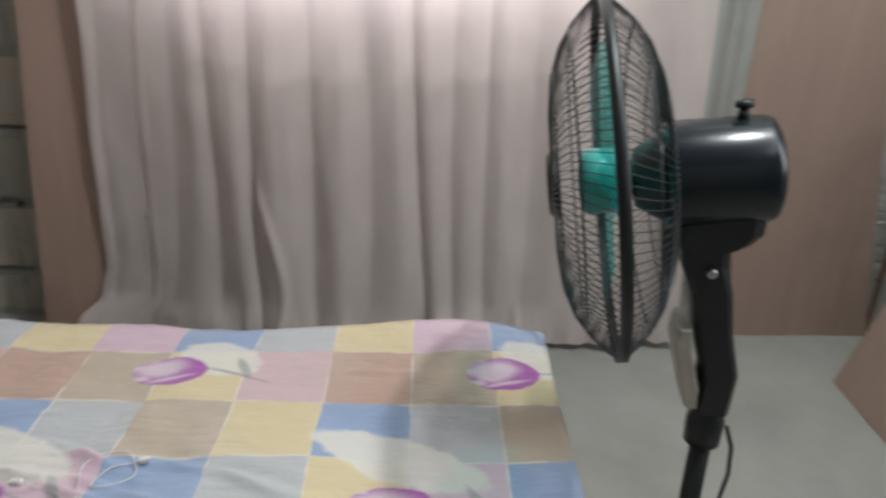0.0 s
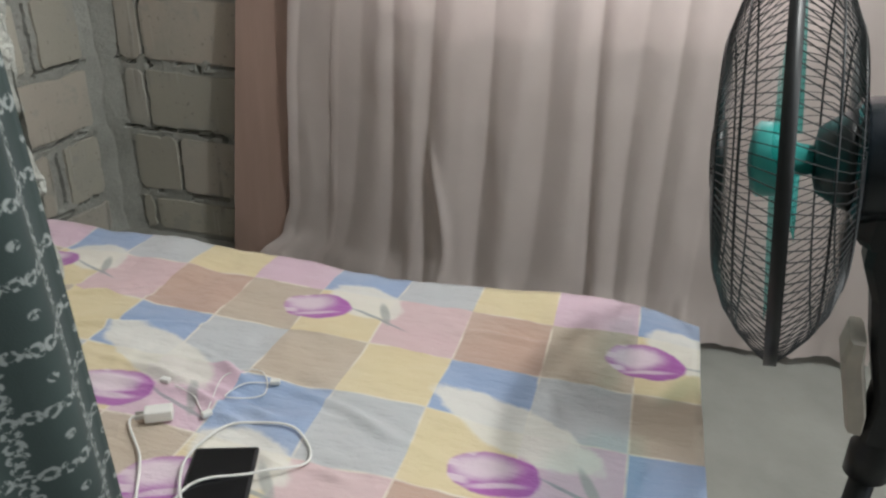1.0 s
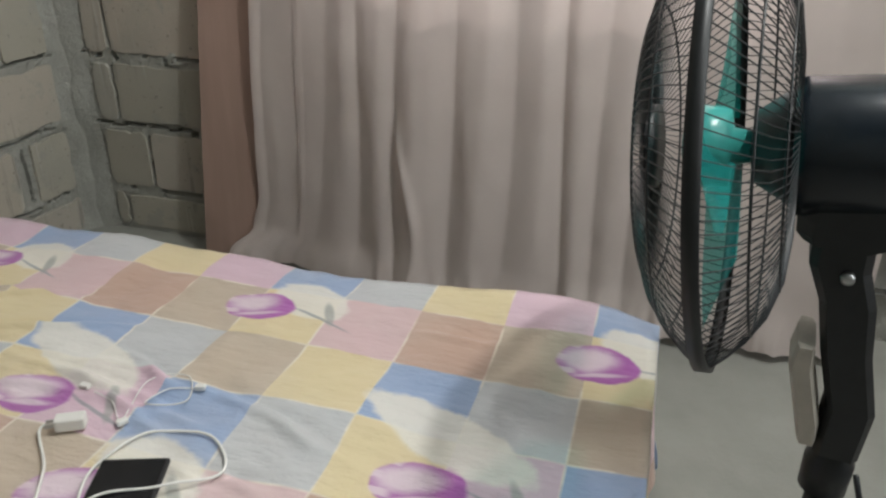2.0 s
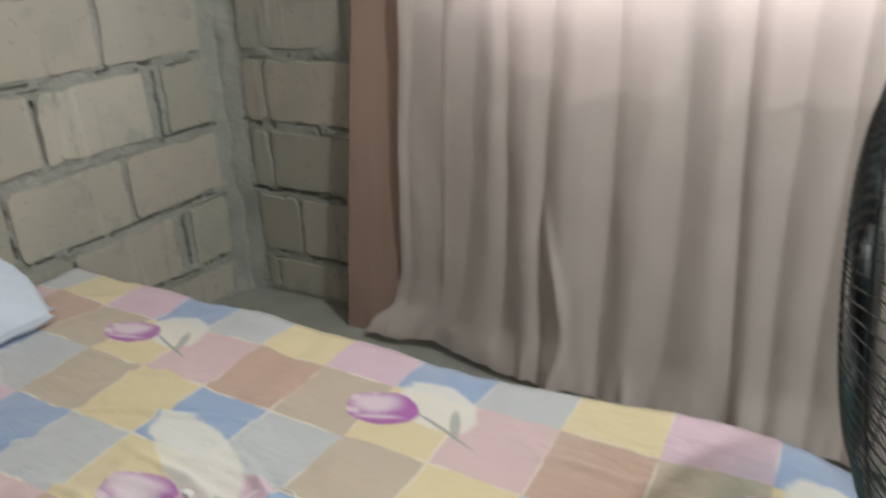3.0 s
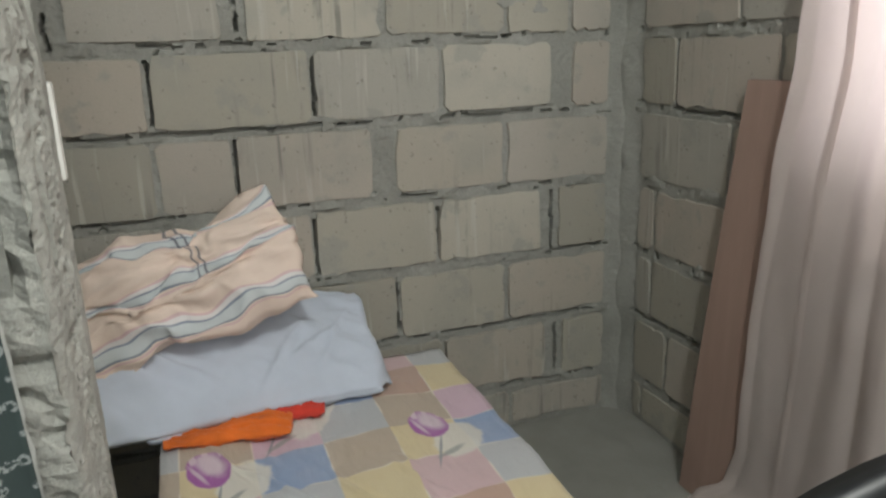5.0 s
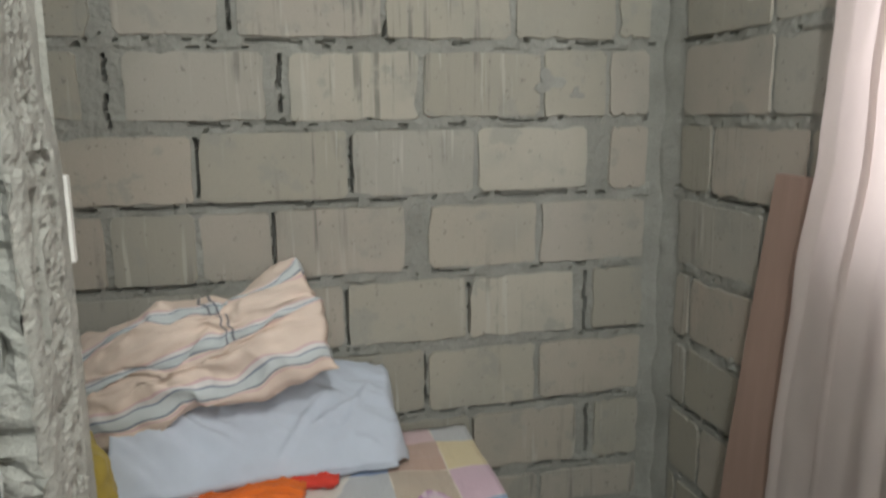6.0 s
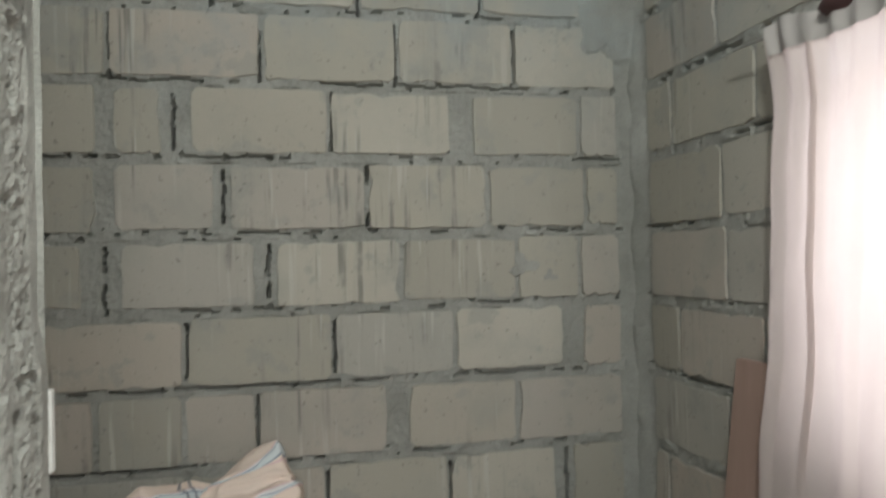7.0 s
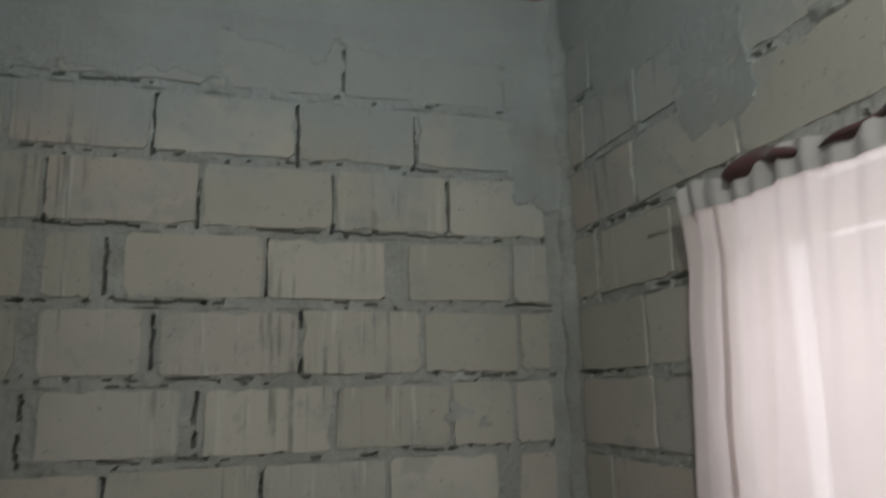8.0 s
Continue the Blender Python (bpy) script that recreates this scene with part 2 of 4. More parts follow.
def mat_stripes(name, ground, bands, across="u"):
    """Cloth with printed bands along one way of its map: bands are (start, end, colour) in a repeat of 1."""
    m = Mat(name, 0.9)
    sep = m.t.nodes.new("ShaderNodeSeparateXYZ")
    m.t.links.new(m.tc.outputs["UV"], sep.inputs[0])
    w = m.math("FRACT", m.math("ADD", sep.outputs[0 if across == "u" else 1], m.math("MULTIPLY", m.noise(6.0, 2), 0.03)))
    stops = [(0.0, ground)]
    for a, b, c in bands:
        stops = [q for q in stops if q[0] != a] + [(a, c), (b, ground)]
    base = m.ramp(w, stops, True)
    base = m.mix(m.math("MULTIPLY", m.noise(8.0, 4), 0.2), base, (0.70, 0.62, 0.56))
    cross = m.math("ABSOLUTE", m.math("SUBTRACT", sep.outputs[0], m.math("ADD", 0.76, m.math("MULTIPLY", sep.outputs[1], -0.06))))
    pair = m.math("MULTIPLY", m.math("MULTIPLY", m.step(cross, 0.009, 0.013), m.math("SUBTRACT", 1.0, m.step(cross, 0.018, 0.022))), m.step(sep.outputs[1], 1.28, 1.36))
    base = m.mix(m.math("MULTIPLY", pair, 0.8), base, (0.12, 0.12, 0.15))
    m.color(base)
    m.bump(m.math("ADD", m.noise(20.0, 4), m.math("MULTIPLY", m.noise(700.0, 2), 0.2)), 0.35, 0.006)
    return m.m


def mat_door_curtain():
    """Dark grey-green cloth with a tie-dyed lattice of pale curls and dots."""
    m = Mat("green_printed_cloth", 0.92)
    sep = m.t.nodes.new("ShaderNodeSeparateXYZ")
    m.t.links.new(m.tc.outputs["UV"], sep.inputs[0])
    u, v = sep.outputs[0], sep.outputs[1]
    base = m.ramp(m.noise(6.0, 4), [(0.3, (0.032, 0.048, 0.047)), (0.7, (0.046, 0.068, 0.065))])
    fu = m.math("SUBTRACT", m.math("FRACT", u), 0.5)
    fv = m.math("SUBTRACT", m.math("FRACT", v), 0.5)

    def curls(run, off):
        """A chain of small open rings along a line."""
        p = m.math("MULTIPLY", m.math("SUBTRACT", m.math("FRACT", m.math("MULTIPLY", run, 5.0)), 0.5), 0.2)
        r = m.math("SQRT", m.math("ADD", m.math("MULTIPLY", p, p), m.math("MULTIPLY", off, off)))
        return m.math("SUBTRACT", 1.0, m.step(m.math("ABSOLUTE", m.math("SUBTRACT", r, 0.075)), 0.015, 0.042))

    sway = m.math("MULTIPLY", m.math("SUBTRACT", m.noise(60.0, 2), 0.5), 0.16)
    line_u = curls(v, m.math("ADD", fu, sway))
    line_v = curls(u, m.math("SUBTRACT", fv, sway))
    gu = m.math("SUBTRACT", m.math("FRACT", m.math("ADD", u, 0.5)), 0.5)
    gv = m.math("SUBTRACT", m.math("FRACT", m.math("ADD", v, 0.5)), 0.5)
    dot = m.math("SUBTRACT", 1.0, m.step(m.math("ADD", m.math("MULTIPLY", gu, gu), m.math("MULTIPLY", gv, gv)), 0.003, 0.008))
    ink = m.math("MAXIMUM", m.math("MAXIMUM", line_u, line_v), dot)
    worn = m.step(m.noise(150.0, 3, 0.6), 0.40, 0.52)
    base = m.mix(m.math("MULTIPLY", m.math("MULTIPLY", ink, worn), 0.7), base, (0.40, 0.43, 0.42))
    m.color(base).bump(m.noise(600.0, 2), 0.2, 0.002)
    return m.m


def mat_clear(name, c, rough=0.25, through=0.6):
    m = Mat(name, rough)
    m.color(c)
    tr = m.t.nodes.new("ShaderNodeBsdfTransparent")
    tr.inputs["Color"].default_value = (*[min(1, v * 1.6 + 0.25) for v in c], 1)
    mx = m.t.nodes.new("ShaderNodeMixShader")
    mx.inputs[0].default_value = through
    m.t.links.new(m.b.outputs[0], mx.inputs[1])
    m.t.links.new(tr.outputs[0], mx.inputs[2])
    m.t.links.new(mx.outputs[0], m.t.nodes["Material Output"].inputs["Surface"])
    return m.m


# tulip centres and turns on the sheet, in squares
TULIPS = ((-1.9, 0.58, -0.12, 0.5, 0.34, 0.55, 0.36), (0.83, -1.64, -0.1, 0.0, 0.68, 0.92, 0.33), (-1.9, -2.62, 0.1, 0.5, 0.4, 0.55, 0.36))
BLOCK, MORTAR, FLOOR, SHEET = mat_block(), mat_mortar(), mat_floor(), mat_sheet()
PLASTER = mat_mortar("rough_plaster", 1.25, 0.7)
HEADING = mat_cloth("grey_heading_cloth", (0.46, 0.425, 0.40), 0.08)
CURTAIN = mat_cloth("beige_curtain_cloth", (0.68, 0.595, 0.555), 0.05, 0.32, 700.0, 0.9, 0.05, (0.66, 0.545, 0.52))
SCRAP = mat_plain("pale_blue_plastic", (0.55, 0.66, 0.72), 0.25, 0, 0.15, 40, 0.3)
GREYCLOTH = mat_cloth("grey_green_cloth", (0.36, 0.36, 0.33), 0.08, 0.2)
LINING = mat_cloth("maroon_cloth", (0.075, 0.03, 0.028), 0.15)
PLY = mat_wood("brown_plywood", (0.30, 0.212, 0.172))
PLANK = mat_wood("pinkish_brown_board", (0.37, 0.25, 0.205))
OLDWOOD = mat_wood("bed_wood", (0.16, 0.10, 0.06))
BLUE = mat_cloth("pale_blue_cloth", (0.56, 0.61, 0.70), 0.06)
ORANGE = mat_cloth("orange_cloth", (0.75, 0.16, 0.02), 0.25)
RED = mat_cloth("red_cloth", (0.62, 0.05, 0.03), 0.2)
GREEN = mat_door_curtain()
WHITEHEM = mat_cloth("white_selvage", (0.50, 0.50, 0.47), 0.25)
BLACK = mat_plain("black_plastic", (0.010, 0.011, 0.012), 0.42, 0, 0.2, 60, 0.05)
NAVY = mat_plain("glossy_dark_blue_plastic", (0.006, 0.010, 0.015), 0.24, 0, 0.15, 40, 0.03)
WIRE = mat_plain("black_coated_wire", (0.015, 0.015, 0.017), 0.35, 0, 0.2, 80, 0.05)
TEAL = mat_clear("teal_clear_plastic", (0.03, 0.42, 0.40), 0.2, 0.55)
TEALHUB = mat_plain("teal_plastic", (0.05, 0.35, 0.32), 0.3, 0, 0.1, 40, 0.03)
PANELGREY = mat_plain("beige_grey_plastic", (0.42, 0.38, 0.32), 0.5, 0, 0.1, 40, 0.05)
WHITE = mat_plain("white_plastic", (0.75, 0.74, 0.70), 0.4, 0, 0.06, 30, 0.05)
CHROME = mat_plain("worn_metal", (0.5, 0.5, 0.5), 0.35, 0.9, 0.1, 60, 0.05)
SCREEN = mat_plain("black_glass", (0.008, 0.008, 0.010), 0.12, 0, 0.2, 30, 0.0)
REDPAINT = mat_plain("red_oxide_paint", (0.30, 0.045, 0.025), 0.6, 0, 0.25, 15, 0.2)
ROOF = mat_plain("galvanised_sheet", (0.42, 0.44, 0.46), 0.45, 0.6, 0.15, 6, 0.1)
ALU = mat_plain("aluminium_frame", (0.55, 0.56, 0.57), 0.4, 0.8, 0.1, 40, 0.05)
YELLOWC = mat_cloth("yellow_cloth", (0.45, 0.34, 0.06), 0.2)
GROUND = mat_plain("outside_ground", (0.25, 0.23, 0.19), 0.9, 0, 0.3, 1.5, 0.4)
STRIPED = mat_stripes("peach_striped_cloth", (0.80, 0.65, 0.55), (
    (0.28, 0.31, (0.70, 0.50, 0.49)), (0.335, 0.36, (0.22, 0.26, 0.32)), (0.36, 0.49, (0.58, 0.63, 0.64)), (0.49, 0.515, (0.22, 0.27, 0.36)),
    (0.515, 0.57, (0.76, 0.73, 0.72)), (0.57, 0.60, (0.70, 0.50, 0.50))), "v")


# ---------------------------------------------------------------- mesh helpers
def part(name, bm, material, parent=None, label="", smooth=False):
    me = bpy.data.meshes.new(name)
    bm.to_mesh(me)
    bm.free()
    me.materials.append(material)
    if smooth:
        for p in me.polygons:
            p.use_smooth = True
    ob = new(name, me)
    if parent is not None:
        ob.parent = parent
    if label:
        ob["label"] = label
    return ob


def empty(name, m=None, **tags):
    ob = new(name)
    ob.empty_display_size = 0.1
    if m is not None:
        ob.matrix_world = m
    return tagged(ob, **tags)


def box(bm, lo, hi, bevel=0.0, seg=1):
    lo, hi = Vector(lo), Vector(hi)
    made = bmesh.ops.create_cube(bm, size=1.0, matrix=Matrix.Translation((lo + hi) / 2) @ Matrix.Diagonal((*(hi - lo), 1)))
    if bevel:
        edges = list({e for v in made["verts"] for e in v.link_edges})
        bmesh.ops.bevel(bm, geom=edges, offset=bevel, segments=seg, affect="EDGES", profile=0.6)
    return bm


def tube(bm, pts, r, n=6, closed=False):
    """A round bar along points."""
    pts = [Vector(p) for p in pts]
    rings, count = [], len(pts)
    for i, p in enumerate(pts):
        a = pts[(i - 1) % count] if closed or i > 0 else p
        b = pts[(i + 1) % count] if closed or i < count - 1 else p
        d = (b - a).normalized()
        side = d.orthogonal().normalized() if i == 0 else (side - d * side.dot(d)).normalized()
        up = d.cross(side)
        rr = r[i] if isinstance(r, (list, tuple)) else r
        rings.append([bm.verts.new(p + (side * math.cos(2 * math.pi * k / n) + up * math.sin(2 * math.pi * k / n)) * rr) for k in range(n)])
    for i in range(count if closed else count - 1):
        a, b = rings[i], rings[(i + 1) % count]
        for k in range(n):
            bm.faces.new((a[k], a[(k + 1) % n], b[(k + 1) % n], b[k]))
    if not closed:
        bm.faces.new(rings[0][::-1])
        bm.faces.new(rings[-1])
    return bm


def lathe(bm, profile, axis_m, n=32, cap=True):
    """Turns (along, radius) pairs round the local z of axis_m."""
    rings = [[bm.verts.new(axis_m @ Vector((r * math.cos(2 * math.pi * k / n), r * math.sin(2 * math.pi * k / n), z))) for k in range(n)] for z, r in profile]
    for a, b in zip(rings, rings[1:]):
        for k in range(n):
            bm.faces.new((a[k], a[(k + 1) % n], b[(k + 1) % n], b[k]))
    if cap:
        bm.faces.new(rings[0][::-1])
        bm.faces.new(rings[-1])
    return bm


def grid(name, nu, nv, place, material, parent=None, label="", uv=None, keep=None, smooth=True, thick=0.0):
    """A sheet of nu x nv cells whose points come from place(i/nu, j/nv)."""
    verts = [tuple(place(i / nu, j / nv)) for j in range(nv + 1) for i in range(nu + 1)]
    faces = []
    for j in range(nv):
        for i in range(nu):
            if keep is None or keep((i + 0.5) / nu, (j + 0.5) / nv):
                a = j * (nu + 1) + i
                faces.append((a, a + 1, a + nu + 2, a + nu + 1))
    me = bpy.data.meshes.new(name)
    me.from_pydata(verts, [], faces)
    if uv is not None:
        layer = me.uv_layers.new(name="map")
        at = [uv(i / nu, j / nv) for j in range(nv + 1) for i in range(nu + 1)]
        layer.data.foreach_set("uv", [c for l in me.loops for c in at[l.vertex_index]])
    for p in me.polygons:
        p.use_smooth = smooth
    me.materials.append(material)
    me.update()
    ob = new(name, me)
    if parent is not None:
        ob.parent = parent
    if label:
        ob["label"] = label
    if thick:
        mod = ob.modifiers.new("thickness", "SOLIDIFY")
        mod.thickness = thick
        mod.offset = -1
    return ob


def fbm(x, y, z=0.0, scale=1.0, octaves=3):
    return noise.fractal(Vector((x * scale, y * scale, z * scale)), 1.0, 2.0, octaves)


def smooth_step(x, a, b):
    t = min(1.0, max(0.0, (x - a) / (b - a)))
    return t * t * (3 - 2 * t)


# ---------------------------------------------------------------- the room's shell
COURSE, BASE = 0.215, -0.08     # height of one course of blocks, and where the first begins
TOP = 2.52                      # top of the blocks, under the ring beam
ROOM_R, ROOM_B = 3.05, -4.2     # right wall, back of the corridor
WIN = (0.74, 2.0, 1.0, 1.85)    # window opening: x from, x to, z from, z to
DOOR = (-1.64, -1.02, 0.0, 2.05)  # unseen door opening added in the right wall: y from, y to, z from, z to

floor_bm = box(bmesh.new(), (-0.2, ROOM_B - 0.2, -0.12), (ROOM_R + 0.2, 0.2, 0.0))
floor_ob = tagged(part("floor", floor_bm, FLOOR), "bare grey cement floor, dusty and uneven", "floor", kind="structure")
ground = grid("ground", 40, 40, lambda a, b: ((a - 0.5) * 900, (b - 0.5) * 900, -0.13), GROUND)
tagged(ground, "bare earth outside the house", "ground", kind="structure")

# visible slab of floor with a trowelled, slightly uneven top
skin = grid("floor_screed", 110, 90, lambda a, b: (0.0 + a * 3.04, -2.2 + b * 2.2, 0.004 + 0.004 * fbm(a * 9, b * 7) + 0.02 * smooth_step(fbm(a * 30, b * 21, 4), 0.35, 0.8) * smooth_step(b, 0.86, 0.98)), FLOOR, floor_ob)


def wall_shell(name, boxes, material, label):
    bm = bmesh.new()
    for lo, hi in boxes:
        box(bm, lo, hi)
    return tagged(part(name, bm, material), label, "wall", kind="structure")


wall_left = wall_shell("wall_west", [((-0.16, -2.75, 0), (-0.05, 0.0, 2.95))], MORTAR, "unplastered grey concrete block wall with wide mortar joints")
wall_back = wall_shell("wall_north", [
    ((-0.16, 0.05, 0), (WIN[0], 0.18, 2.95)), ((WIN[1], 0.05, 0), (ROOM_R + 0.15, 0.18, 2.95)),
    ((WIN[0], 0.05, 0), (WIN[1], 0.18, WIN[2])), ((WIN[0], 0.05, WIN[3]), (WIN[1], 0.18, 2.95))], MORTAR, "unplastered concrete block wall behind the curtain")
# unseen doorway and gap above this wall, added to let the fill lamps in
wall_right = wall_shell("wall_east", [
    ((ROOM_R, ROOM_B, 0), (ROOM_R + 0.15, DOOR[0], 2.5)), ((ROOM_R, DOOR[1], 0), (ROOM_R + 0.15, 0.05, 2.5)), ((ROOM_R, DOOR[0], DOOR[3]), (ROOM_R + 0.15, DOOR[1], 2.5))], MORTAR, "grey concrete block wall with an added, unseen doorway")
wall_shell("wall_south", [((0.95, ROOM_B - 0.15, 0), (ROOM_R + 0.15, ROOM_B, 2.95))], PLASTER, "plain rough wall closing the passage")
wall_shell("wall_alcove", [((-0.16, -2.9, 0), (0.95, -2.75, 2.95))], PLASTER, "plain rough wall closing the sleeping nook")
wall_part = wall_shell("wall_partition", [((0.965, ROOM_B, 0), (1.135, -1.482, 2.95))], MORTAR, "broken end of a grey block partition with crumbling plaster")

roof = bmesh.new()
n_wave = 130
rows = []
for j in (0, 1):
    rows.append([roof.verts.new((-0.4 + 4.0 * i / n_wave, 0.5 if j else ROOM_B - 0.5, 2.98 + 0.012 * math.sin(i * 1.3))) for i in range(n_wave + 1)])
for i in range(n_wave):
    roof.faces.new((rows[0][i], rows[0][i + 1], rows[1][i + 1], rows[1][i]))
tagged(part("ceiling", roof, ROOF, smooth=True), "underside of a corrugated metal roof", "ceiling", kind="structure")
purlin = bmesh.new()
box(purlin, (0.0, -0.42, 2.715), (0.05, -0.01, 2.79), 0.004)
tagged(part("roof_purlin", purlin, REDPAINT), "red oxide painted steel purlin under the roof", "roof beam")

# courses of blocks: the joints along each course, counted up from the floor
LEFT = {
    0: (-1.62, -1.20, -0.80, -0.402), 1: (-1.83, -1.42, -1.02, -0.618, -0.25), 2: (-1.57, -1.16, -0.755, -0.409),
    3: (-1.75, -1.37, -0.985, -0.627, -0.265), 4: (-1.599, -1.374, -1.177, -0.777, -0.412), 5: (-1.74, -1.37, -0.96, -0.60, -0.224),
    6: (-1.58, -1.146, -0.757, -0.401, -0.199), 7: (-1.567, -1.262, -0.856, -0.49, -0.174), 8: (-1.565, -1.382, -0.959, -0.567, -0.192),
    9: (-1.558, -1.146, -0.759, -0.401), 10: (-1.66, -1.285, -0.874, -0.50, -0.128), 11: (-1.55, -1.137, -0.736, -0.20)}
BACK = {
    0: (0.14, 0.50), 1: (0.256, 0.62), 2: (0.167, 0.55), 3: (0.171, 0.57), 4: (0.484,), 5: (0.247, 0.63), 6: (0.488,), 7: (0.473,),
    8: (0.233, 0.62), 9: (0.466, 0.90, 1.30, 1.71, 2.1), 10: (0.19, 0.50, 0.926, 1.32, 1.72, 2.12), 11: (0.25, 0.546, 0.95, 1.36, 1.77, 2.18)}
WIDE = {("L", 7, 0): 0.024, ("L", 8, 0): 0.024, ("L", 4, 3): 0.032, ("L", 6, 0): 0.05, ("L", 8, 3): 0.036, ("L", 7, 1): 0.022, ("L", 8, 1): 0.04, ("L", 6, 1): 0.03, ("L", 3, 4): 0.03, ("L", 5, 4): 0.035, ("L", 1, 4): 0.03}
CRACK = {("L", 4, 2), ("L", 3, 2), ("L", 3, 3), ("L", 2, 2), ("L", 6, 1), ("L", 7, 1), ("L", 5, 1), ("L", 5, 2), ("L", 9, 1), ("L", 9, 0), ("L", 9, 2), ("L", 9, 3), ("L", 10, 1), ("L", 10, 2), ("L", 10, 3),
         ("L", 8, 2), ("L", 7, 2), ("L", 1, 3), ("L", 1, 4), ("L", 3, 4), ("L", 11, 2), ("L", 6, 0), ("L", 8, 1),
         ("B", 1, 0), ("B", 3, 0), ("B", 5, 0), ("B", 8, 0), ("B", 10, 1), ("B", 11, 0), ("B", 2, 0), ("B", 9, 0)}


def blocks_of(joints, lo, hi, tag, lo_z=0.02):
    """The (from, to, bottom, top) of each block of a wall."""
    out = []
    for k, cuts in joints.items():
        z0, z1 = BASE + k * COURSE, BASE + (k + 1) * COURSE
        ends = [lo, *cuts, hi]
        for i, (a, b) in enumerate(zip(ends, ends[1:])):
            ga = WIDE.get((tag, k, i - 1), 0.0055) if i else 0.004
            gb = WIDE.get((tag, k, i), 0.0055) if i < len(cuts) else 0.004
            rnd = random.Random(f"{tag}{k}{i}")
            low, high = max(lo_z, z0 + 0.022 + rnd.uniform(0, 0.008)), z1 + 0.001 - rnd.uniform(0, 0.010)
            if b - gb - a - ga > 0.04 and high - low > 0.04:
                out.append((a + ga, b - gb, low, high, rnd))
    return out


def block_mesh(a, b, z0, z1, rnd, to_world, proud):
    """A block face with worn, uneven edges, proud of the mortar."""
    ring = []
    ragged = rnd.random() * 50
    corner = [rnd.uniform(0.004, 0.017) for _ in range(4)]
    path = (((a, z0), (b, z0), 9), ((b, z0), (b, z1), 5), ((b, z1), (a, z1), 10), ((a, z1), (a, z0), 5))
    for side, ((x0, y0), (x1, y1), count) in enumerate(path):
        span = abs(x1 - x0) + abs(y1 - y0)
        dx, dy = (x1 - x0) / span, (y1 - y0) / span
        ca, cb = corner[side], corner[(side + 1) % 4]
        for i in range(count):
            run = ca + (span - ca - cb) * i / (count - 1)
            if 0 < i < count - 1:
                run += rnd.uniform(-0.3, 0.3) * span / count
            px, pz = x0 + dx * run, y0 + dy * run
            dent = 0.0022 * rnd.uniform(-1, 1) + 0.006 * max(0.0, noise.noise(Vector((px * 11, pz * 11, ragged))))
            if rnd.random() < 0.07:
                dent += rnd.uniform(0.004, 0.010)
            ring.append((px - dy * dent, pz + dx * dent))
    cx, cz = (a + b) / 2, (z0 + z1) / 2
    bm = bmesh.new()
    edge = [bm.verts.new(to_world(x, z, 0.014)) for x, z in ring]
    tilt = rnd.uniform(-0.003, 0.003)
    face = [bm.verts.new(to_world(x + (cx - x) * 0.016, z + (cz - z) * 0.03, -proud + tilt * (z - cz) / 0.1)) for x, z in ring]
    n = len(ring)
    for i in range(n):
        bm.faces.new((edge[i], edge[(i + 1) % n], face[(i + 1) % n], face[i]))
    bm.faces.new(face)
    bmesh.ops.recalc_face_normals(bm, faces=bm.faces)
    return bm


def crack_list(joints, lo, hi, tag):
    """Open gaps beside some upright joints and under some courses."""
    out = []
    for k, cuts in joints.items():
        for i, c in enumerate(cuts):
            if (tag, k, i) in CRACK:
                rnd = random.Random(f"c{tag}{k}{i}")
                out.append((c + rnd.choice((-0.006, 0.004, 0.008)), BASE + k * COURSE + rnd.uniform(0.0, 0.05), BASE + (k + 1) * COURSE - rnd.uniform(0.0, 0.03), rnd.uniform(0.0025, 0.0050)))
    return out


def mortar_skin(name, lo, hi, z_hi, cell, to_world, cracks, parent, keep=None, bulge=None, seed=0.0):
    nu, nv = int((hi - lo) / cell), int(z_hi / cell)

    def place(p, q):
        s, z = lo + p * (hi - lo), q * z_hi
        covered = bulge(s, z) if bulge else 0.0
        d = (0.003 * fbm(s * 14, z * 14, 2 + seed, octaves=2) + 0.0025 * fbm(s * 60, z * 60, 5 + seed, octaves=2)) * (1 - 0.75 * smooth_step(covered, 0.0, 0.007))
        rise = (z - BASE) % COURSE
        near = 1 - smooth_step(abs(rise - 0.012), 0.006, 0.04)
        d -= (0.016 if covered < 0.005 else 0.0) * near * max(0.0, noise.noise(Vector((s * 9, z * 9, 4.0 + seed))) + 0.35 * noise.noise(Vector((s * 38, z * 38, 9.0 + seed))))
        d -= covered
        for c, z0, z1, w in cracks:
            if z0 < z < z1 and abs(s - c) < 0.04:
                wob = 0.006 * noise.noise(Vector((c * 31, z * 22, 3.0))) + 0.0035 * noise.noise(Vector((c * 31, z * 90, 7.0)))
                broken = smooth_step(noise.noise(Vector((c * 9, z * 17, 2.0))), -0.42, -0.1)
                d += 0.06 * broken * (1 - smooth_step(abs(s - c - wob), w * 0.4, w * 0.4 + cell * 0.75))
        under = 0.017 + 0.003 * math.sin(s * 31)
        if abs(rise - under) < 0.0030 + cell * 0.15 and noise.noise(Vector((s * 3.1, round((z - BASE) / COURSE) * 7.7 + seed, 1.0))) + 0.5 * noise.noise(Vector((s * 21, z * 3, 6.0))) > 0.16 and z < 2.4 and covered < 0.006:
            d += 0.017
        if near > 0.3 and covered < 0.006 and noise.noise(Vector((s * 34, z * 48, 13.0 + seed))) > 0.56:
            d += 0.020
        return to_world(s, z, d)

    return grid(name, nu, nv, place, MORTAR, parent, keep=(lambda p, q: keep(lo + p * (hi - lo), q * z_hi)) if keep else None, smooth=False)


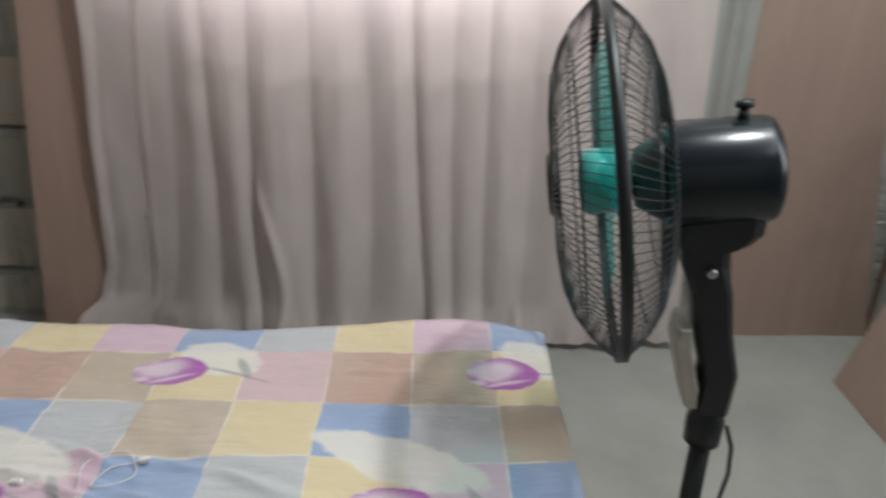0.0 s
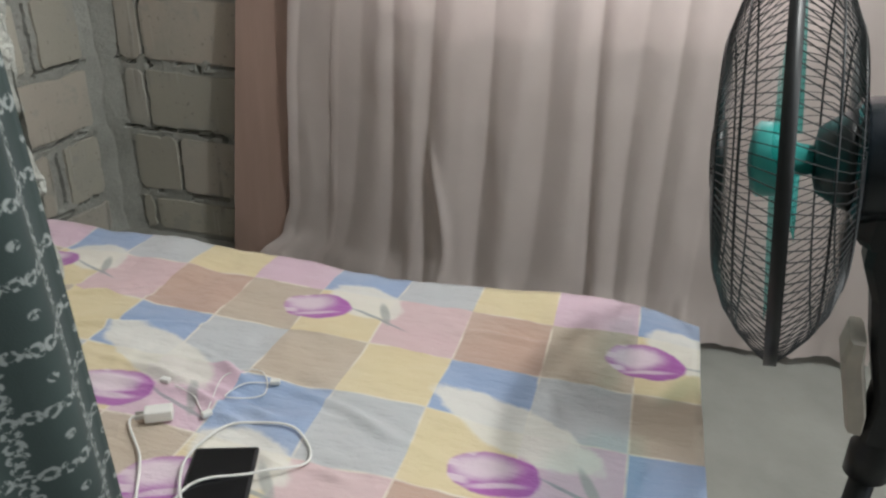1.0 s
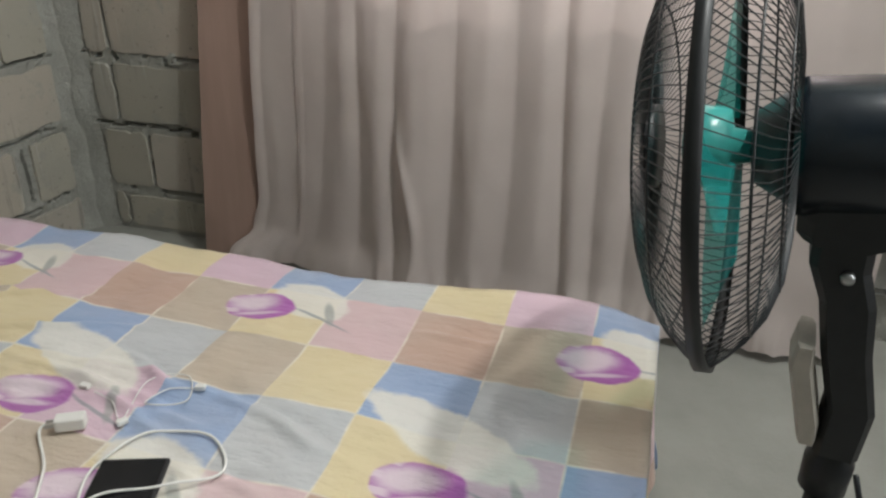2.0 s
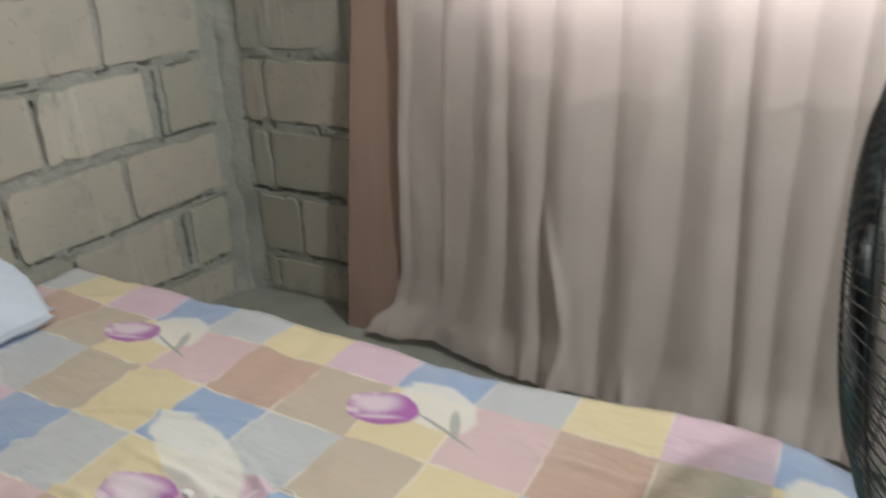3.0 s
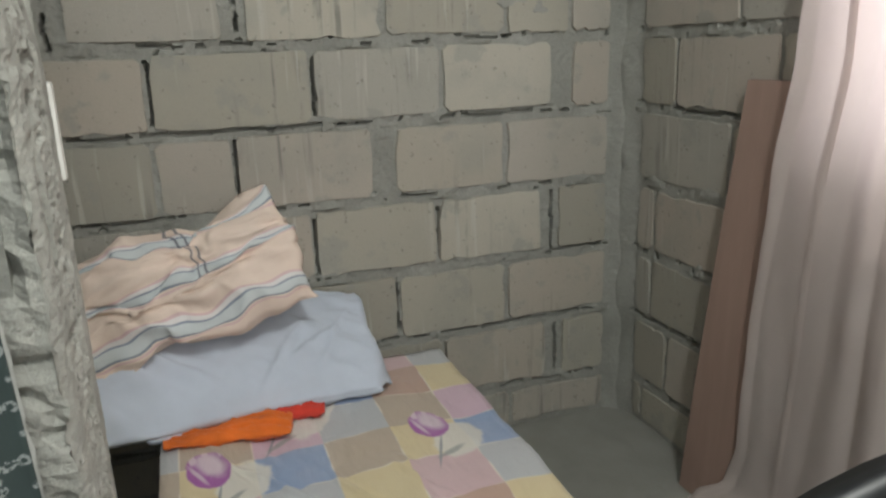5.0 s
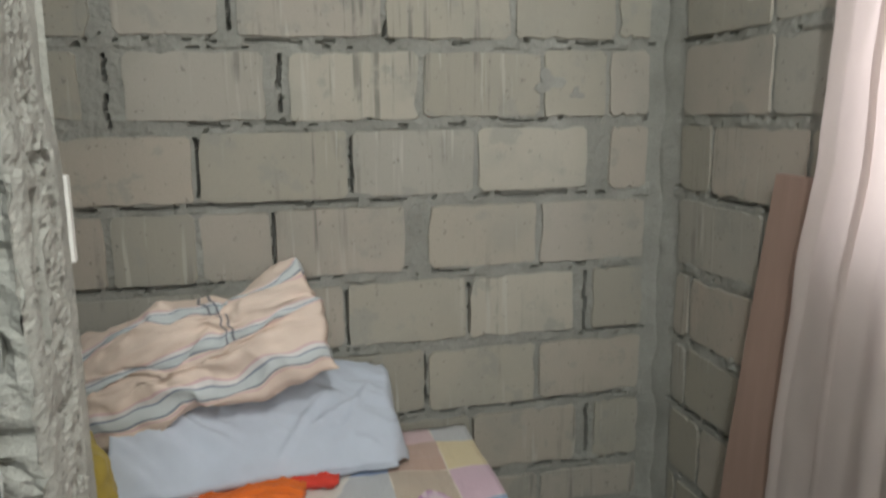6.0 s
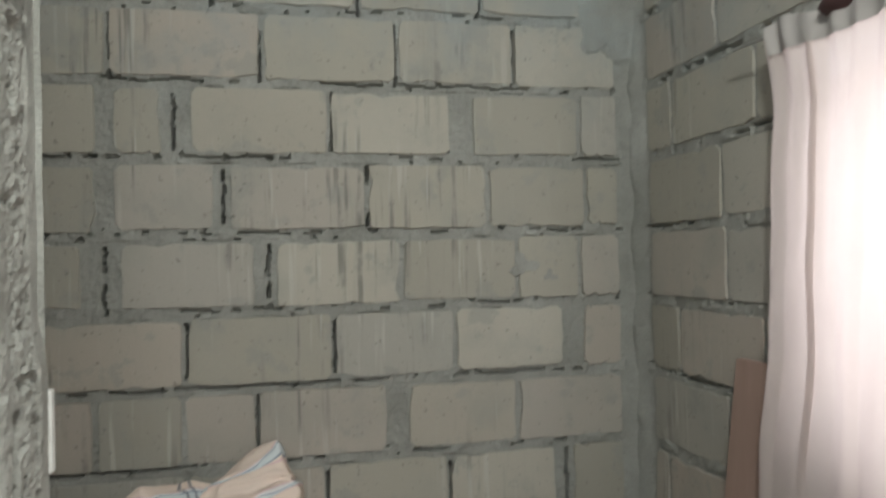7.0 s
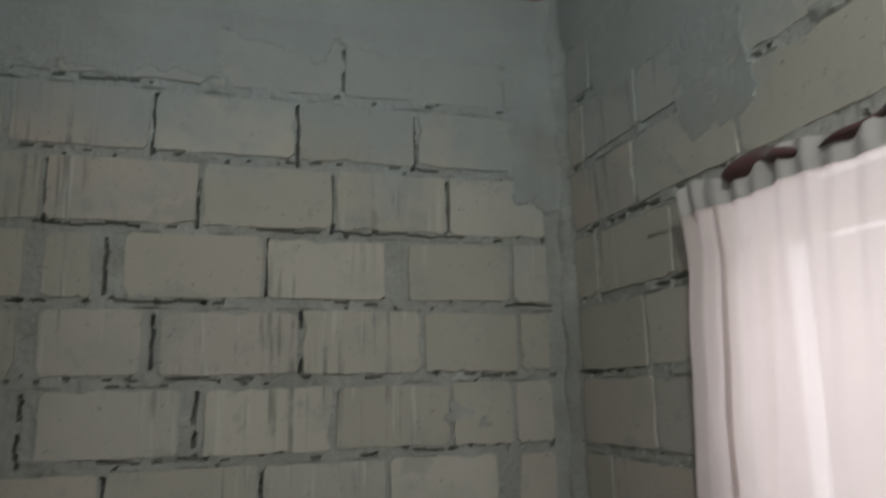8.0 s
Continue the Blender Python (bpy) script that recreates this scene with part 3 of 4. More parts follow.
def left_to_world(s, z, d):
    return (-d, s, z)


def back_to_world(s, z, d):
    return (s, d, z)


def left_bulge(s, z):
    """The mortar fillet in the corner, the smeared beam on top, and a patch of plaster."""
    out = 0.012 * smooth_step(z, TOP - 0.02, TOP + 0.03)
    out += 0.03 * smooth_step(s, -0.075, -0.01) * (1 + 0.5 * fbm(s * 8, z * 5, 1))
    ragged = 0.06 * fbm(s * 6, z * 6, 12) + 0.02 * fbm(s * 30, z * 30, 15)
    corner = smooth_step(s + ragged, -0.20, -0.17) * smooth_step(z + 2 * ragged, 1.92, 2.0)
    upper = smooth_step(-s + ragged, 1.08, 1.12) * smooth_step(z + ragged, 2.31, 2.34)
    under_beam = smooth_step(z + 1.2 * ragged, 2.44, 2.47)
    return out + 0.012 * max(corner, upper, under_beam)


def back_bulge(s, z):
    out = 0.012 * smooth_step(z, TOP - 0.02, TOP + 0.03)
    ragged = noise.noise(Vector((s * 3.0, z * 4.0, 21.0))) + 0.12 * fbm(s * 22, z * 22, 25)
    smear = smooth_step(ragged + 0.9 * (z - 2.15), 0.0, 0.05) * smooth_step(z, 1.9, 2.0)
    return out + 0.03 * smooth_step(-s, -0.09, -0.02) * (1 + 0.5 * fbm(s * 8, z * 5, 7)) + 0.0064 * smear


mortar_skin("mortar", -2.2, 0.0, 2.95, 0.0046, left_to_world, crack_list(LEFT, -2.2, 0, "L"), wall_left, bulge=left_bulge)
mortar_skin("mortar", 0.0, 3.05, 2.95, 0.0080, back_to_world, crack_list(BACK, 0, 3, "B"), wall_back,
            keep=lambda s, z: not (WIN[0] < s < WIN[1] and WIN[2] < z < WIN[3]), bulge=back_bulge, seed=3.0)

# ---------------------------------------------------------------- partition end, socket
def part_face(a, b):
    """Broken plaster on the passage side and end of the partition."""
    z = b * 2.9
    s = a * 0.8
    groove = 0.02 * smooth_step(0.035 - abs(s - 0.045 - 0.01 * math.sin(z * 9)), 0, 0.012) * smooth_step(z, 0.93, 0.97) * smooth_step(-z, -1.2, -1.16)
    seam = 0.014 * smooth_step(0.016 - abs(((z + 0.08) % 0.215) - 0.1), 0, 0.01)
    pit = 0.014 * smooth_step(fbm(s * 22, z * 22, 8), 0.25, 0.6)
    d = 0.005 * fbm(s * 30, z * 30, 2) + 0.004 * fbm(s * 80, z * 80, 6) - groove - seam - pit
    return (1.15 + d, -1.450 - s + 0.008 * fbm(z * 25, s * 9, 3), z)


def end_face(a, b):
    """The broken end: crumbling towards the passage, with a chased groove, and a smoother lip of plaster towards the nook."""
    z = b * 2.9
    x = 1.15 - a * 0.192
    rough = (0.25 + 0.75 * smooth_step(a, 0.36, 0.46)) * (1 - smooth_step(a, 0.74, 0.84))
    d = (0.005 * fbm(x * 26, z * 26, 9) + 0.004 * fbm(x * 90, z * 90, 4)) * (0.2 + 0.8 * rough) - 0.010 * rough * smooth_step(fbm(x * 45, z * 38, 3), 0.2, 0.5)
    middle = 0.30 + 0.02 * math.sin(z * 17)
    d -= 0.03 * smooth_step(0.075 - abs(a - middle), 0, 0.03) * smooth_step(z, 0.97, 0.985) * smooth_step(-z, -1.175, -1.16)
    for bed_z in (0.36, 0.62, 0.885, 1.205, 1.45, 1.70):
        d -= 0.014 * rough * smooth_step(0.010 - abs(z - bed_z - 0.006 * fbm(x * 20, bed_z)), 0, 0.006) * smooth_step(fbm(x * 30, bed_z * 7, 2), -0.3, 0.1)
    d -= 0.008 * smooth_step(a, 0.72, 0.78) * (1 - smooth_step(a, 0.80, 0.83)) * smooth_step(fbm(z * 9, 2.0, 6), -0.2, 0.2)
    edge = 0.010 * smooth_step(-a, -0.12, 0.0)
    return (x, -1.442 + d - edge - 0.012 * smooth_step(z, 1.2, 1.3), z)


grid("plaster", 50, 260, part_face, PLASTER, wall_part, "crumbling grey plaster with a chased groove", smooth=False)
grid("plaster", 56, 620, end_face, PLASTER, wall_part, smooth=False)
grid("plaster", 20, 60, lambda a, b: (0.958 + 0.006 * fbm(a * 20, b * 30), -1.445 - a * 1.2, b * 2.9), PLASTER, wall_part, smooth=False)

socket = empty("wall_socket", pose(0.957, -1.453, 1.115), label="white plastic wall socket on the partition edge", category="socket")
part("plate", box(bmesh.new(), (-0.016, -0.07, -0.062), (0.002, 0.016, 0.062), 0.004, 2), WHITE, socket)
for dz in (-0.024, 0.024):
    part("outlet", box(bmesh.new(), (-0.024, -0.05, dz - 0.013), (-0.015, 0.004, dz + 0.013), 0.003, 2), WHITE, socket)


wedge = box(bmesh.new(), (1.09, -1.48, 1.197), (1.128, -1.447, 1.211), 0.003)
tagged(part("wood_wedge", wedge, OLDWOOD), "brown scrap of wood wedged in the broken wall end", "wood scrap")


# ---------------------------------------------------------------- window behind the curtain
window = tagged(empty("window_1", pose((WIN[0] + WIN[1]) / 2, 0.11, WIN[2])), "aluminium sliding window behind a curtain", "window", kind="structure")
ww, wh = WIN[1] - WIN[0], WIN[3] - WIN[2]
rail_z = wh - 0.13
for name, lo, hi in (("window_frame", (-ww / 2, -0.03, 0), (ww / 2, 0.03, 0.04)), ("window_frame", (-ww / 2, -0.03, wh - 0.03), (ww / 2, 0.03, wh)),
                     ("window_frame", (-ww / 2, -0.03, 0.04), (-ww / 2 + 0.015, 0.03, wh - 0.03)), ("window_frame", (ww / 2 - 0.04, -0.03, 0.04), (ww / 2, 0.03, wh - 0.03)),
                     ("sash_stile", (-ww / 2 + 0.015, -0.028, 0.04), (-ww / 2 + 0.165, 0.028, rail_z - 0.03)), ("transom", (-ww / 2 + 0.015, -0.028, rail_z - 0.03), (ww / 2 - 0.04, 0.028, rail_z + 0.02)), ("mullion", (-0.025, -0.028, 0.04), (0.025, 0.028, rail_z - 0.03))):
    part(name, box(bmesh.new(), lo, hi, 0.003), ALU, window)


# ---------------------------------------------------------------- curtain over the window
CUR_L, CUR_R = 0.65, 2.30
FOLDS = ((0.0, 0.2), (0.03, 0.3), (0.126, 0.5), (0.178, 0.8), (0.25, 0.9), (0.34, 1.0), (0.43, 0.8), (0.52, 0.9), (0.585, 0.5), (0.64, 0.7), (0.72, 0.5), (0.84, 0.3), (1.0, 0.2))


def curtain_fold(a):
    """Uneven soft gathers."""
    for (p, h), (q, g) in zip(FOLDS, FOLDS[1:]):
        if a <= q:
            f = (a - p) / (q - p)
            skew = f ** (0.75 + 0.5 * ((p * 37.0) % 1.0))
            return (h * (1 - f) + g * f) * math.sin(math.pi * skew) ** 1.1
    return 0.0


EDGE = ((0.0, 0.56), (0.06, 0.60), (0.13, 0.665), (0.24, 0.69), (0.55, 0.70), (0.9, 0.72), (1.17, 0.755), (1.5, 0.765), (1.65, 0.775), (1.87, 0.735))


def curtain_left(z):
    """Where the free edge hangs: it narrows below the hook, then sweeps out over the foot of the board."""
    for (z0, x0), (z1, x1) in zip(EDGE, EDGE[1:]):
        if z <= z1:
            return x0 + (x1 - x0) * smooth_step(z, z0, z1)
    return EDGE[-1][1]


def curtain_at(a, b):
    z = 0.03 + b * 1.805
    low = 1 - b
    drift = 0.012 * math.sin(b * 3.1 + a * 9) + 0.007 * math.sin(b * 6.3 + a * 21)
    f = curtain_fold(min(1, max(0, a + drift * low)))
    swell = (0.011 + 0.018 * low) * (0.75 + 0.5 * fbm(a * 9, b * 1.4, 3))
    fine = 0.005 * math.sin(a * 150 + 2 * math.sin(b * 3)) * smooth_step(b, 0.6, 0.98) + 0.002 * math.sin(a * 67 + b * 4)
    left = curtain_left(z)
    x = 0.755 + a * (CUR_R - 0.755) + (left - 0.755) * (1 - smooth_step(a, 0, 0.22)) + 0.008 * math.sin(a * 40 + b * 5) * low
    hem = 0.035 * smooth_step(-b, -0.07, 0.0) * (0.5 + fbm(a * 14, 1.3))
    sag = 0.012 * math.sin(a * 34) * smooth_step(b, 0.95, 1.0) - 0.035 * a * smooth_step(b, 0.9, 1.0)
    crease = 0.012 * math.exp(-((a - 0.27 - 0.02 * math.sin(z * 9)) / 0.008) ** 2) * smooth_step(-z, -0.55, -0.4)
    y = -0.065 - (0.045 + 0.065 * smooth_step(a, 0.04, 0.3)) * low - swell * f - fine - hem - crease - 0.006 * fbm(a * 10, b * 6, 2)
    return (x, y, z + sag - 0.02 * smooth_step(-b, -0.05, 0.0) * fbm(a * 18, 3.1))


curtain = empty("window_curtain", pose(1.45, -0.08, 1.87), label="beige curtain in long gathered folds over the window", category="curtain")


def local_to(ob):
    inv = ob.matrix_world.inverted()
    return lambda fn: (lambda a, b: inv @ Vector(fn(a, b)))


bpy.context.view_layer.update()
in_curtain = local_to(curtain)
grid("cloth", 330, 110, in_curtain(curtain_at), CURTAIN, curtain)


def edge_strip(a, b):
    """The hem turned forward along the near edge of the cloth."""
    x, y, z = curtain_at(0.012 * a + 0.082, b)
    return (x, y - 0.003 - 0.001 * math.sin(a * math.pi), z)


grid("hem_seam", 3, 90, in_curtain(edge_strip), CURTAIN, curtain)


def heading_at(a, b):
    """The doubled strip of cloth through which the wire runs."""
    x, y, z = curtain_at(0.01 + 0.98 * a, 0.966 + 0.034 * b)
    return (x, y - 0.005 - 0.0012 * math.sin(b * math.pi) * (1 + math.sin(a * 210)), z)


grid("heading", 330, 6, in_curtain(heading_at), HEADING, curtain, "gathered grey double heading")


def valance(a, b):
    x = 0.93 + a * 1.3
    return (x, -0.055 - 0.03 * math.sin(b * 3.1) - 0.012 * math.sin(a * 60), 1.805 - 0.035 * a + b * (0.035 + 0.022 * math.sin(a * 23)))


grid("lining", 120, 8, in_curtain(valance), LINING, curtain, "bunched maroon cloth on the curtain wire")
rod = bmesh.new()
tube(rod, [(0.62 + 1.8 * i / 12 - 1.45, 0.02, -0.04 - 0.02 * math.sin(math.pi * i / 12) - 0.002 * i) for i in range(13)], 0.004, 8)
part("curtain_wire", rod, CHROME, curtain)


def grey_cloth_at(a, b):
    z = 0.28 + 0.05 * a + b * (1.50 - 0.05 * a)
    return (2.235 + a * (0.185 - 0.02 * (1 - b)), -0.098 - 0.008 * math.sin(a * 9 + b) - 0.002 * math.sin(a * 31 + 3 * b), z)


tagged(grid("hanging_cloth", 40, 40, grey_cloth_at, GREYCLOTH, thick=0.0015), "thin grey-green cloth hanging beside the curtain", "cloth")


# ---------------------------------------------------------------- boards leaning on the back wall
def leaning_board(name, x0, x1, height, y0, y1, thick, material, label, lean_x=0.0):
    """A board whose foot stands at y0 and whose top rests at y1; lean_x shifts the top sideways."""
    bm = bmesh.new()
    n = 10
    ringl = []
    for i in range(n + 1):
        f = i / n
        y = y0 + (y1 - y0) * f - 0.006 * math.sin(math.pi * f)
        dx = lean_x * f
        z = height * f
        ringl.append([bm.verts.new((x + dx, yy, z + 0.004)) for x, yy in ((x0, y), (x1, y), (x1, y + thick), (x0, y + thick))])
    for p, q in zip(ringl, ringl[1:]):
        for k in range(4):
            bm.faces.new((p[k], p[(k + 1) % 4], q[(k + 1) % 4], q[k]))
    bm.faces.new(ringl[0][::-1])
    bm.faces.new(ringl[-1])
    bmesh.ops.recalc_face_normals(bm, faces=bm.faces)
    return tagged(part(name, bm, material), label, "board")


leaning_board("wooden_board", 0.484, 0.66, 1.10, -0.105, -0.04, 0.018, PLANK, "narrow pinkish-brown plywood board leaning on the block wall", 0.085)
leaning_board("plywood_sheet", 2.50, 2.91, 1.35, -0.085, -0.03, 0.012, PLY, "brown plywood sheet leaning on the back wall", -0.20)
ply = bmesh.new()
lo = [ply.verts.new((2.69, y, 0.005)) for y in (-0.33, -0.84)]
lo2 = [ply.verts.new((2.702, y, 0.005)) for y in (-0.33, -0.84)]
hi = [ply.verts.new((3.02, y, 0.78)) for y in (-0.26, -0.80)]
hi2 = [ply.verts.new((3.032, y, 0.775)) for y in (-0.26, -0.80)]
for f in ((lo[0], lo[1], hi[1], hi[0]), (lo2[1], lo2[0], hi2[0], hi2[1]), (lo[1], lo[0], lo2[0], lo2[1]), (hi[0], hi[1], hi2[1], hi2[0]), (lo[0], hi[0], hi2[0], lo2[0]), (hi[1], lo[1], lo2[1], hi2[1])):
    ply.faces.new(f)
bmesh.ops.recalc_face_normals(ply, faces=ply.faces)
tagged(part("plywood_offcut", ply, PLY), "low brown plywood sheet leaning on the side wall", "board")
rebar = bmesh.new()
for x, y, lean in ((2.93, -0.05, 0.05), (2.98, -0.09, 0.02)):
    tube(rebar, [(x, y, 0.004), (x + lean * 0.5, y + 0.012, 0.9), (x + lean, y + 0.025, 1.7)], 0.008, 6)
tagged(part("steel_rods", rebar, OLDWOOD), "thin dark rods standing in the corner", "rods")


# ---------------------------------------------------------------- bed
BED_X0, BED_X1, BED_Y0, BED_Y1, BED_Z = 0.06, 1.845, -1.437, -0.645, 0.345
bed = empty("bed", pose(0.95, -1.04, 0.0), label="low narrow wooden cot under a patchwork sheet", category="bed")
for x in (BED_X0 + 0.07, BED_X1 - 0.08):
    for y in (BED_Y0 + 0.06, BED_Y1 - 0.07):
        part("leg", box(bmesh.new(), (x - 0.98, y + 1.01, 0.003), (x - 0.92, y + 1.07, 0.20), 0.004), OLDWOOD, bed)
part("platform", box(bmesh.new(), (BED_X0 - 0.93, BED_Y0 + 1.07, 0.20), (BED_X1 - 0.975, BED_Y1 + 1.01, 0.225), 0.004), OLDWOOD, bed)
part("mattress", box(bmesh.new(), (BED_X0 - 0.93, BED_Y0 + 1.07, 0.227), (BED_X1 - 0.97, BED_Y1 + 1.01, 0.322), 0.03, 4), mat_plain("foam", (0.5, 0.45, 0.38), 0.95), bed, smooth=True)

PITCH, SPIN = 0.1555, radians(0.3)
ORIGIN = (1.414, -0.915)       # a seam crossing of the patchwork


def sheet_uv_at(x, y):
    dx, dy = x - ORIGIN[0], y - ORIGIN[1]
    return ((dx * math.cos(SPIN) + dy * math.sin(SPIN)) / PITCH, (-dx * math.sin(SPIN) + dy * math.cos(SPIN)) / PITCH)


def along(t, lo, hi, drop):
    """Unrolls one way of the sheet: hangs down by drop at both ends, round shoulders. Gives place and fall."""
    r = 0.045
    span = hi - lo
    total = span + 2 * drop
    s = t * total - drop
    if s < r * 0.6:
        f = (r * 0.6 - s) / (drop + r * 0.6)
        return lo + 0.012 * math.sin(f * 3) - 0.01 * f + r * 0.25 * (1 - smooth_step(f, 0, 0.25)), smooth_step(f, 0, 0.22) * 0.03 + max(0, f - 0.08) * drop * 1.05, s + lo
    if s > span - r * 0.6:
        f = (s - span + r * 0.6) / (drop + r * 0.6)
        return hi - 0.012 * math.sin(f * 3) + 0.01 * f - r * 0.25 * (1 - smooth_step(f, 0, 0.25)), smooth_step(f, 0, 0.22) * 0.03 + max(0, f - 0.08) * drop * 1.05, s + lo
    return s + lo, 0.0, s + lo


DROP_X, DROP_Y = 0.25, 0.20


# creases pulled into the sheet: centre, turn, half length, height
CREASES = [(0.78, -1.02, 0.35, 0.16, 0.011), (0.98, -1.12, -0.12, 0.14, 0.010), (0.60, -1.20, 0.6, 0.14, 0.012), (0.70, -0.92, 0.5, 0.09, 0.007), (1.5, -0.82, 0.1, 0.08, 0.006), (0.66, -1.3, 0.8, 0.10, 0.009)]
crease_rnd = random.Random(12)
for _ in range(16):
    CREASES.append((crease_rnd.uniform(1.02, 1.36), crease_rnd.uniform(-1.26, -1.0), crease_rnd.uniform(-0.35, 0.0), crease_rnd.uniform(0.03, 0.08), crease_rnd.uniform(0.004, 0.008)))
for _ in range(10):
    CREASES.append((crease_rnd.uniform(0.5, 1.0), crease_rnd.uniform(-1.3, -0.9), crease_rnd.uniform(-0.1, 0.6), crease_rnd.uniform(0.04, 0.10), crease_rnd.uniform(0.003, 0.006)))


def sheet_at(a, b):
    x, fx, sx = along(a, BED_X0, BED_X1, DROP_X)
    y, fy, sy = along(b, BED_Y0, BED_Y1, DROP_Y)
    top = BED_Z + 0.014 * fbm(x * 2.2, y * 3, 1) + 0.006 * fbm(x * 9, y * 7, 2)
    top += 0.022 * smooth_step(-abs(x - 1.62), -0.35, 0.0) * smooth_step(y, -0.85, -0.68)
    top -= 0.010 * smooth_step(-abs(x - 1.2), -0.2, 0.0) * smooth_step(y, -0.85, -0.66)
    for cx, cy, ang, ln, h in CREASES:
        dx, dy = x - cx, y - cy
        p, q = dx * math.cos(ang) + dy * math.sin(ang), -dx * math.sin(ang) + dy * math.cos(ang)
        top += h * math.exp(-(p / ln) ** 2) * (math.exp(-((q + 0.004 * math.sin(p * 40)) / 0.008) ** 2) - 0.6 * math.exp(-((q - 0.018) / 0.010) ** 2))
    y -= 0.03 * smooth_step(x, 1.72, 1.86) * smooth_step(y, -0.82, -0.65)
    fall = max(fx, fy) + 0.35 * min(fx, fy)
    wave = 0.012 * math.sin(sx * 28) * smooth_step(fy, 0.03, 0.2) + 0.012 * math.sin(sy * 31) * smooth_step(fx, 0.03, 0.2)
    return (x + (wave if fx > fy else 0), y + (wave if fy >= fx else 0), max(0.02, top - fall))


def sheet_uv(a, b):
    return sheet_uv_at(along(a, BED_X0, BED_X1, DROP_X)[2], along(b, BED_Y0, BED_Y1, DROP_Y)[2])


tagged(grid("bed_sheet", 440, 240, sheet_at, SHEET, uv=sheet_uv), "pastel patchwork bed sheet printed with purple tulips", "bed sheet")


# ---------------------------------------------------------------- bedding at the head
def cushion(name, lx, ly, lz, m, material, label, category, seed=0, lumps=0.05, uv_scale=(1, 1), sharp=0.35, wrinkle=0.006, warp=0.0):
    """A soft pillow: closed surface from two bulged faces with pinched corners."""
    nu, nv = 64, 44
    verts, faces, uvs = [], [], []
    for side in (1, -1):
        for j in range(nv + 1):
            for i in range(nu + 1):
                u, v = i / nu * 2 - 1, j / nv * 2 - 1
                body = max(0.0, (1 - abs(u) ** 3.2)) ** sharp * max(0.0, (1 - abs(v) ** 3.2)) ** sharp
                pinch = 1 - 0.07 * (abs(u * v)) ** 3 + 0.0
                sx = lx / 2 * u * (1 - 0.06 * (1 - v * v)) if abs(u) > 0.99 else lx / 2 * u
                x, y = sx * pinch, ly / 2 * v * (1 - 0.05 * (1 - u * u) * abs(v))
                n = fbm(u * 1.3 + seed, v * 1.3, side * 3)
                w = fbm(u * 2 + seed * 2, v * 9 + u * 3, side)
                z = side * (lz / 2 * body * (1 + lumps * 4 * n) + wrinkle * w * min(1, body * 2)) + 0.03 * lz * n
                if warp:
                    x += warp * fbm(u * 1.6 + seed, v * 1.6, 11)
                    y += warp * fbm(u * 1.6, v * 1.6 + seed, 17)
                    z += side * 0.25 * warp * fbm(u * 5 + seed, v * 7, 23) * min(1, body * 3)
                verts.append((x, y, z))
                uvs.append(((u + 1) / 2 * uv_scale[0], (v + 1) / 2 * uv_scale[1]))
    off = (nu + 1) * (nv + 1)
    for side in (0, 1):
        for j in range(nv):
            for i in range(nu):
                a = side * off + j * (nu + 1) + i
                q = (a, a + 1, a + nu + 2, a + nu + 1)
                faces.append(q if side == 0 else q[::-1])
    me = bpy.data.meshes.new(name)
    me.from_pydata(verts, [], faces)
    layer = me.uv_layers.new(name="map")
    layer.data.foreach_set("uv", [c for l in me.loops for c in uvs[l.vertex_index]])
    bm = bmesh.new()
    bm.from_mesh(me)
    bmesh.ops.remove_doubles(bm, verts=bm.verts, dist=0.0006)
    bm.to_mesh(me)
    bm.free()
    for p in me.polygons:
        p.use_smooth = True
    me.materials.append(material)
    ob = new(name, me)
    ob.matrix_world = m
    return tagged(ob, label, category)


def blanket_at(a, b):
    """A blanket folded into a wedge: a thin lip in front, rising towards the wall."""
    y = -1.585 + 0.725 * a
    front = 0.372 - 0.05 * a + 0.008 * math.sin(a * 7) - 0.05 * smooth_step(a, 0.93, 1.0)
    v = max(0.0, (b - 0.10) / 0.90)
    x = front - v * (front - 0.02) + 0.010 * math.sin(math.pi * min(1, b / 0.10)) * (b < 0.10)
    lip = 0.372 + 0.030 * min(1.0, b / 0.10)
    rise = (0.185 - 0.045 * smooth_step(a, 0.55, 0.95)) * math.sin(v * math.pi / 2) ** 0.85
    ends = 1 - smooth_step(a, 0.95, 1.0) ** 2
    slack = 0.010 * fbm(a * 3.5, v * 3, 4.0) + 0.010 * fbm(a * 11 + v * 7, v * 4, 9.0)
    for a0, v0, run, lean, tall in ((0.62, 0.22, 0.30, 0.7, 0.009), (0.74, 0.30, 0.22, 1.5, 0.010), (0.82, 0.35, 0.26, 0.5, 0.008), (0.30, 0.25, 0.20, -1.2, 0.010), (0.20, 0.45, 0.22, -0.6, 0.008), (0.50, 0.55, 0.25, 0.9, 0.006)):
        p, q = (a - a0) * 0.63, (v - v0) * 0.35
        n = math.hypot(1, lean)
        along, across = (p * lean + q) / n, (p - q * lean) / n
        slack += 1.7 * tall * math.exp(-(across / 0.009) ** 2 - (along / (run * 0.35)) ** 2)
    z = 0.366 + (lip - 0.366 + rise + slack * min(1.0, b / 0.12)) * ends
    return (x, y + 0.006 * math.sin(v * 9), z)


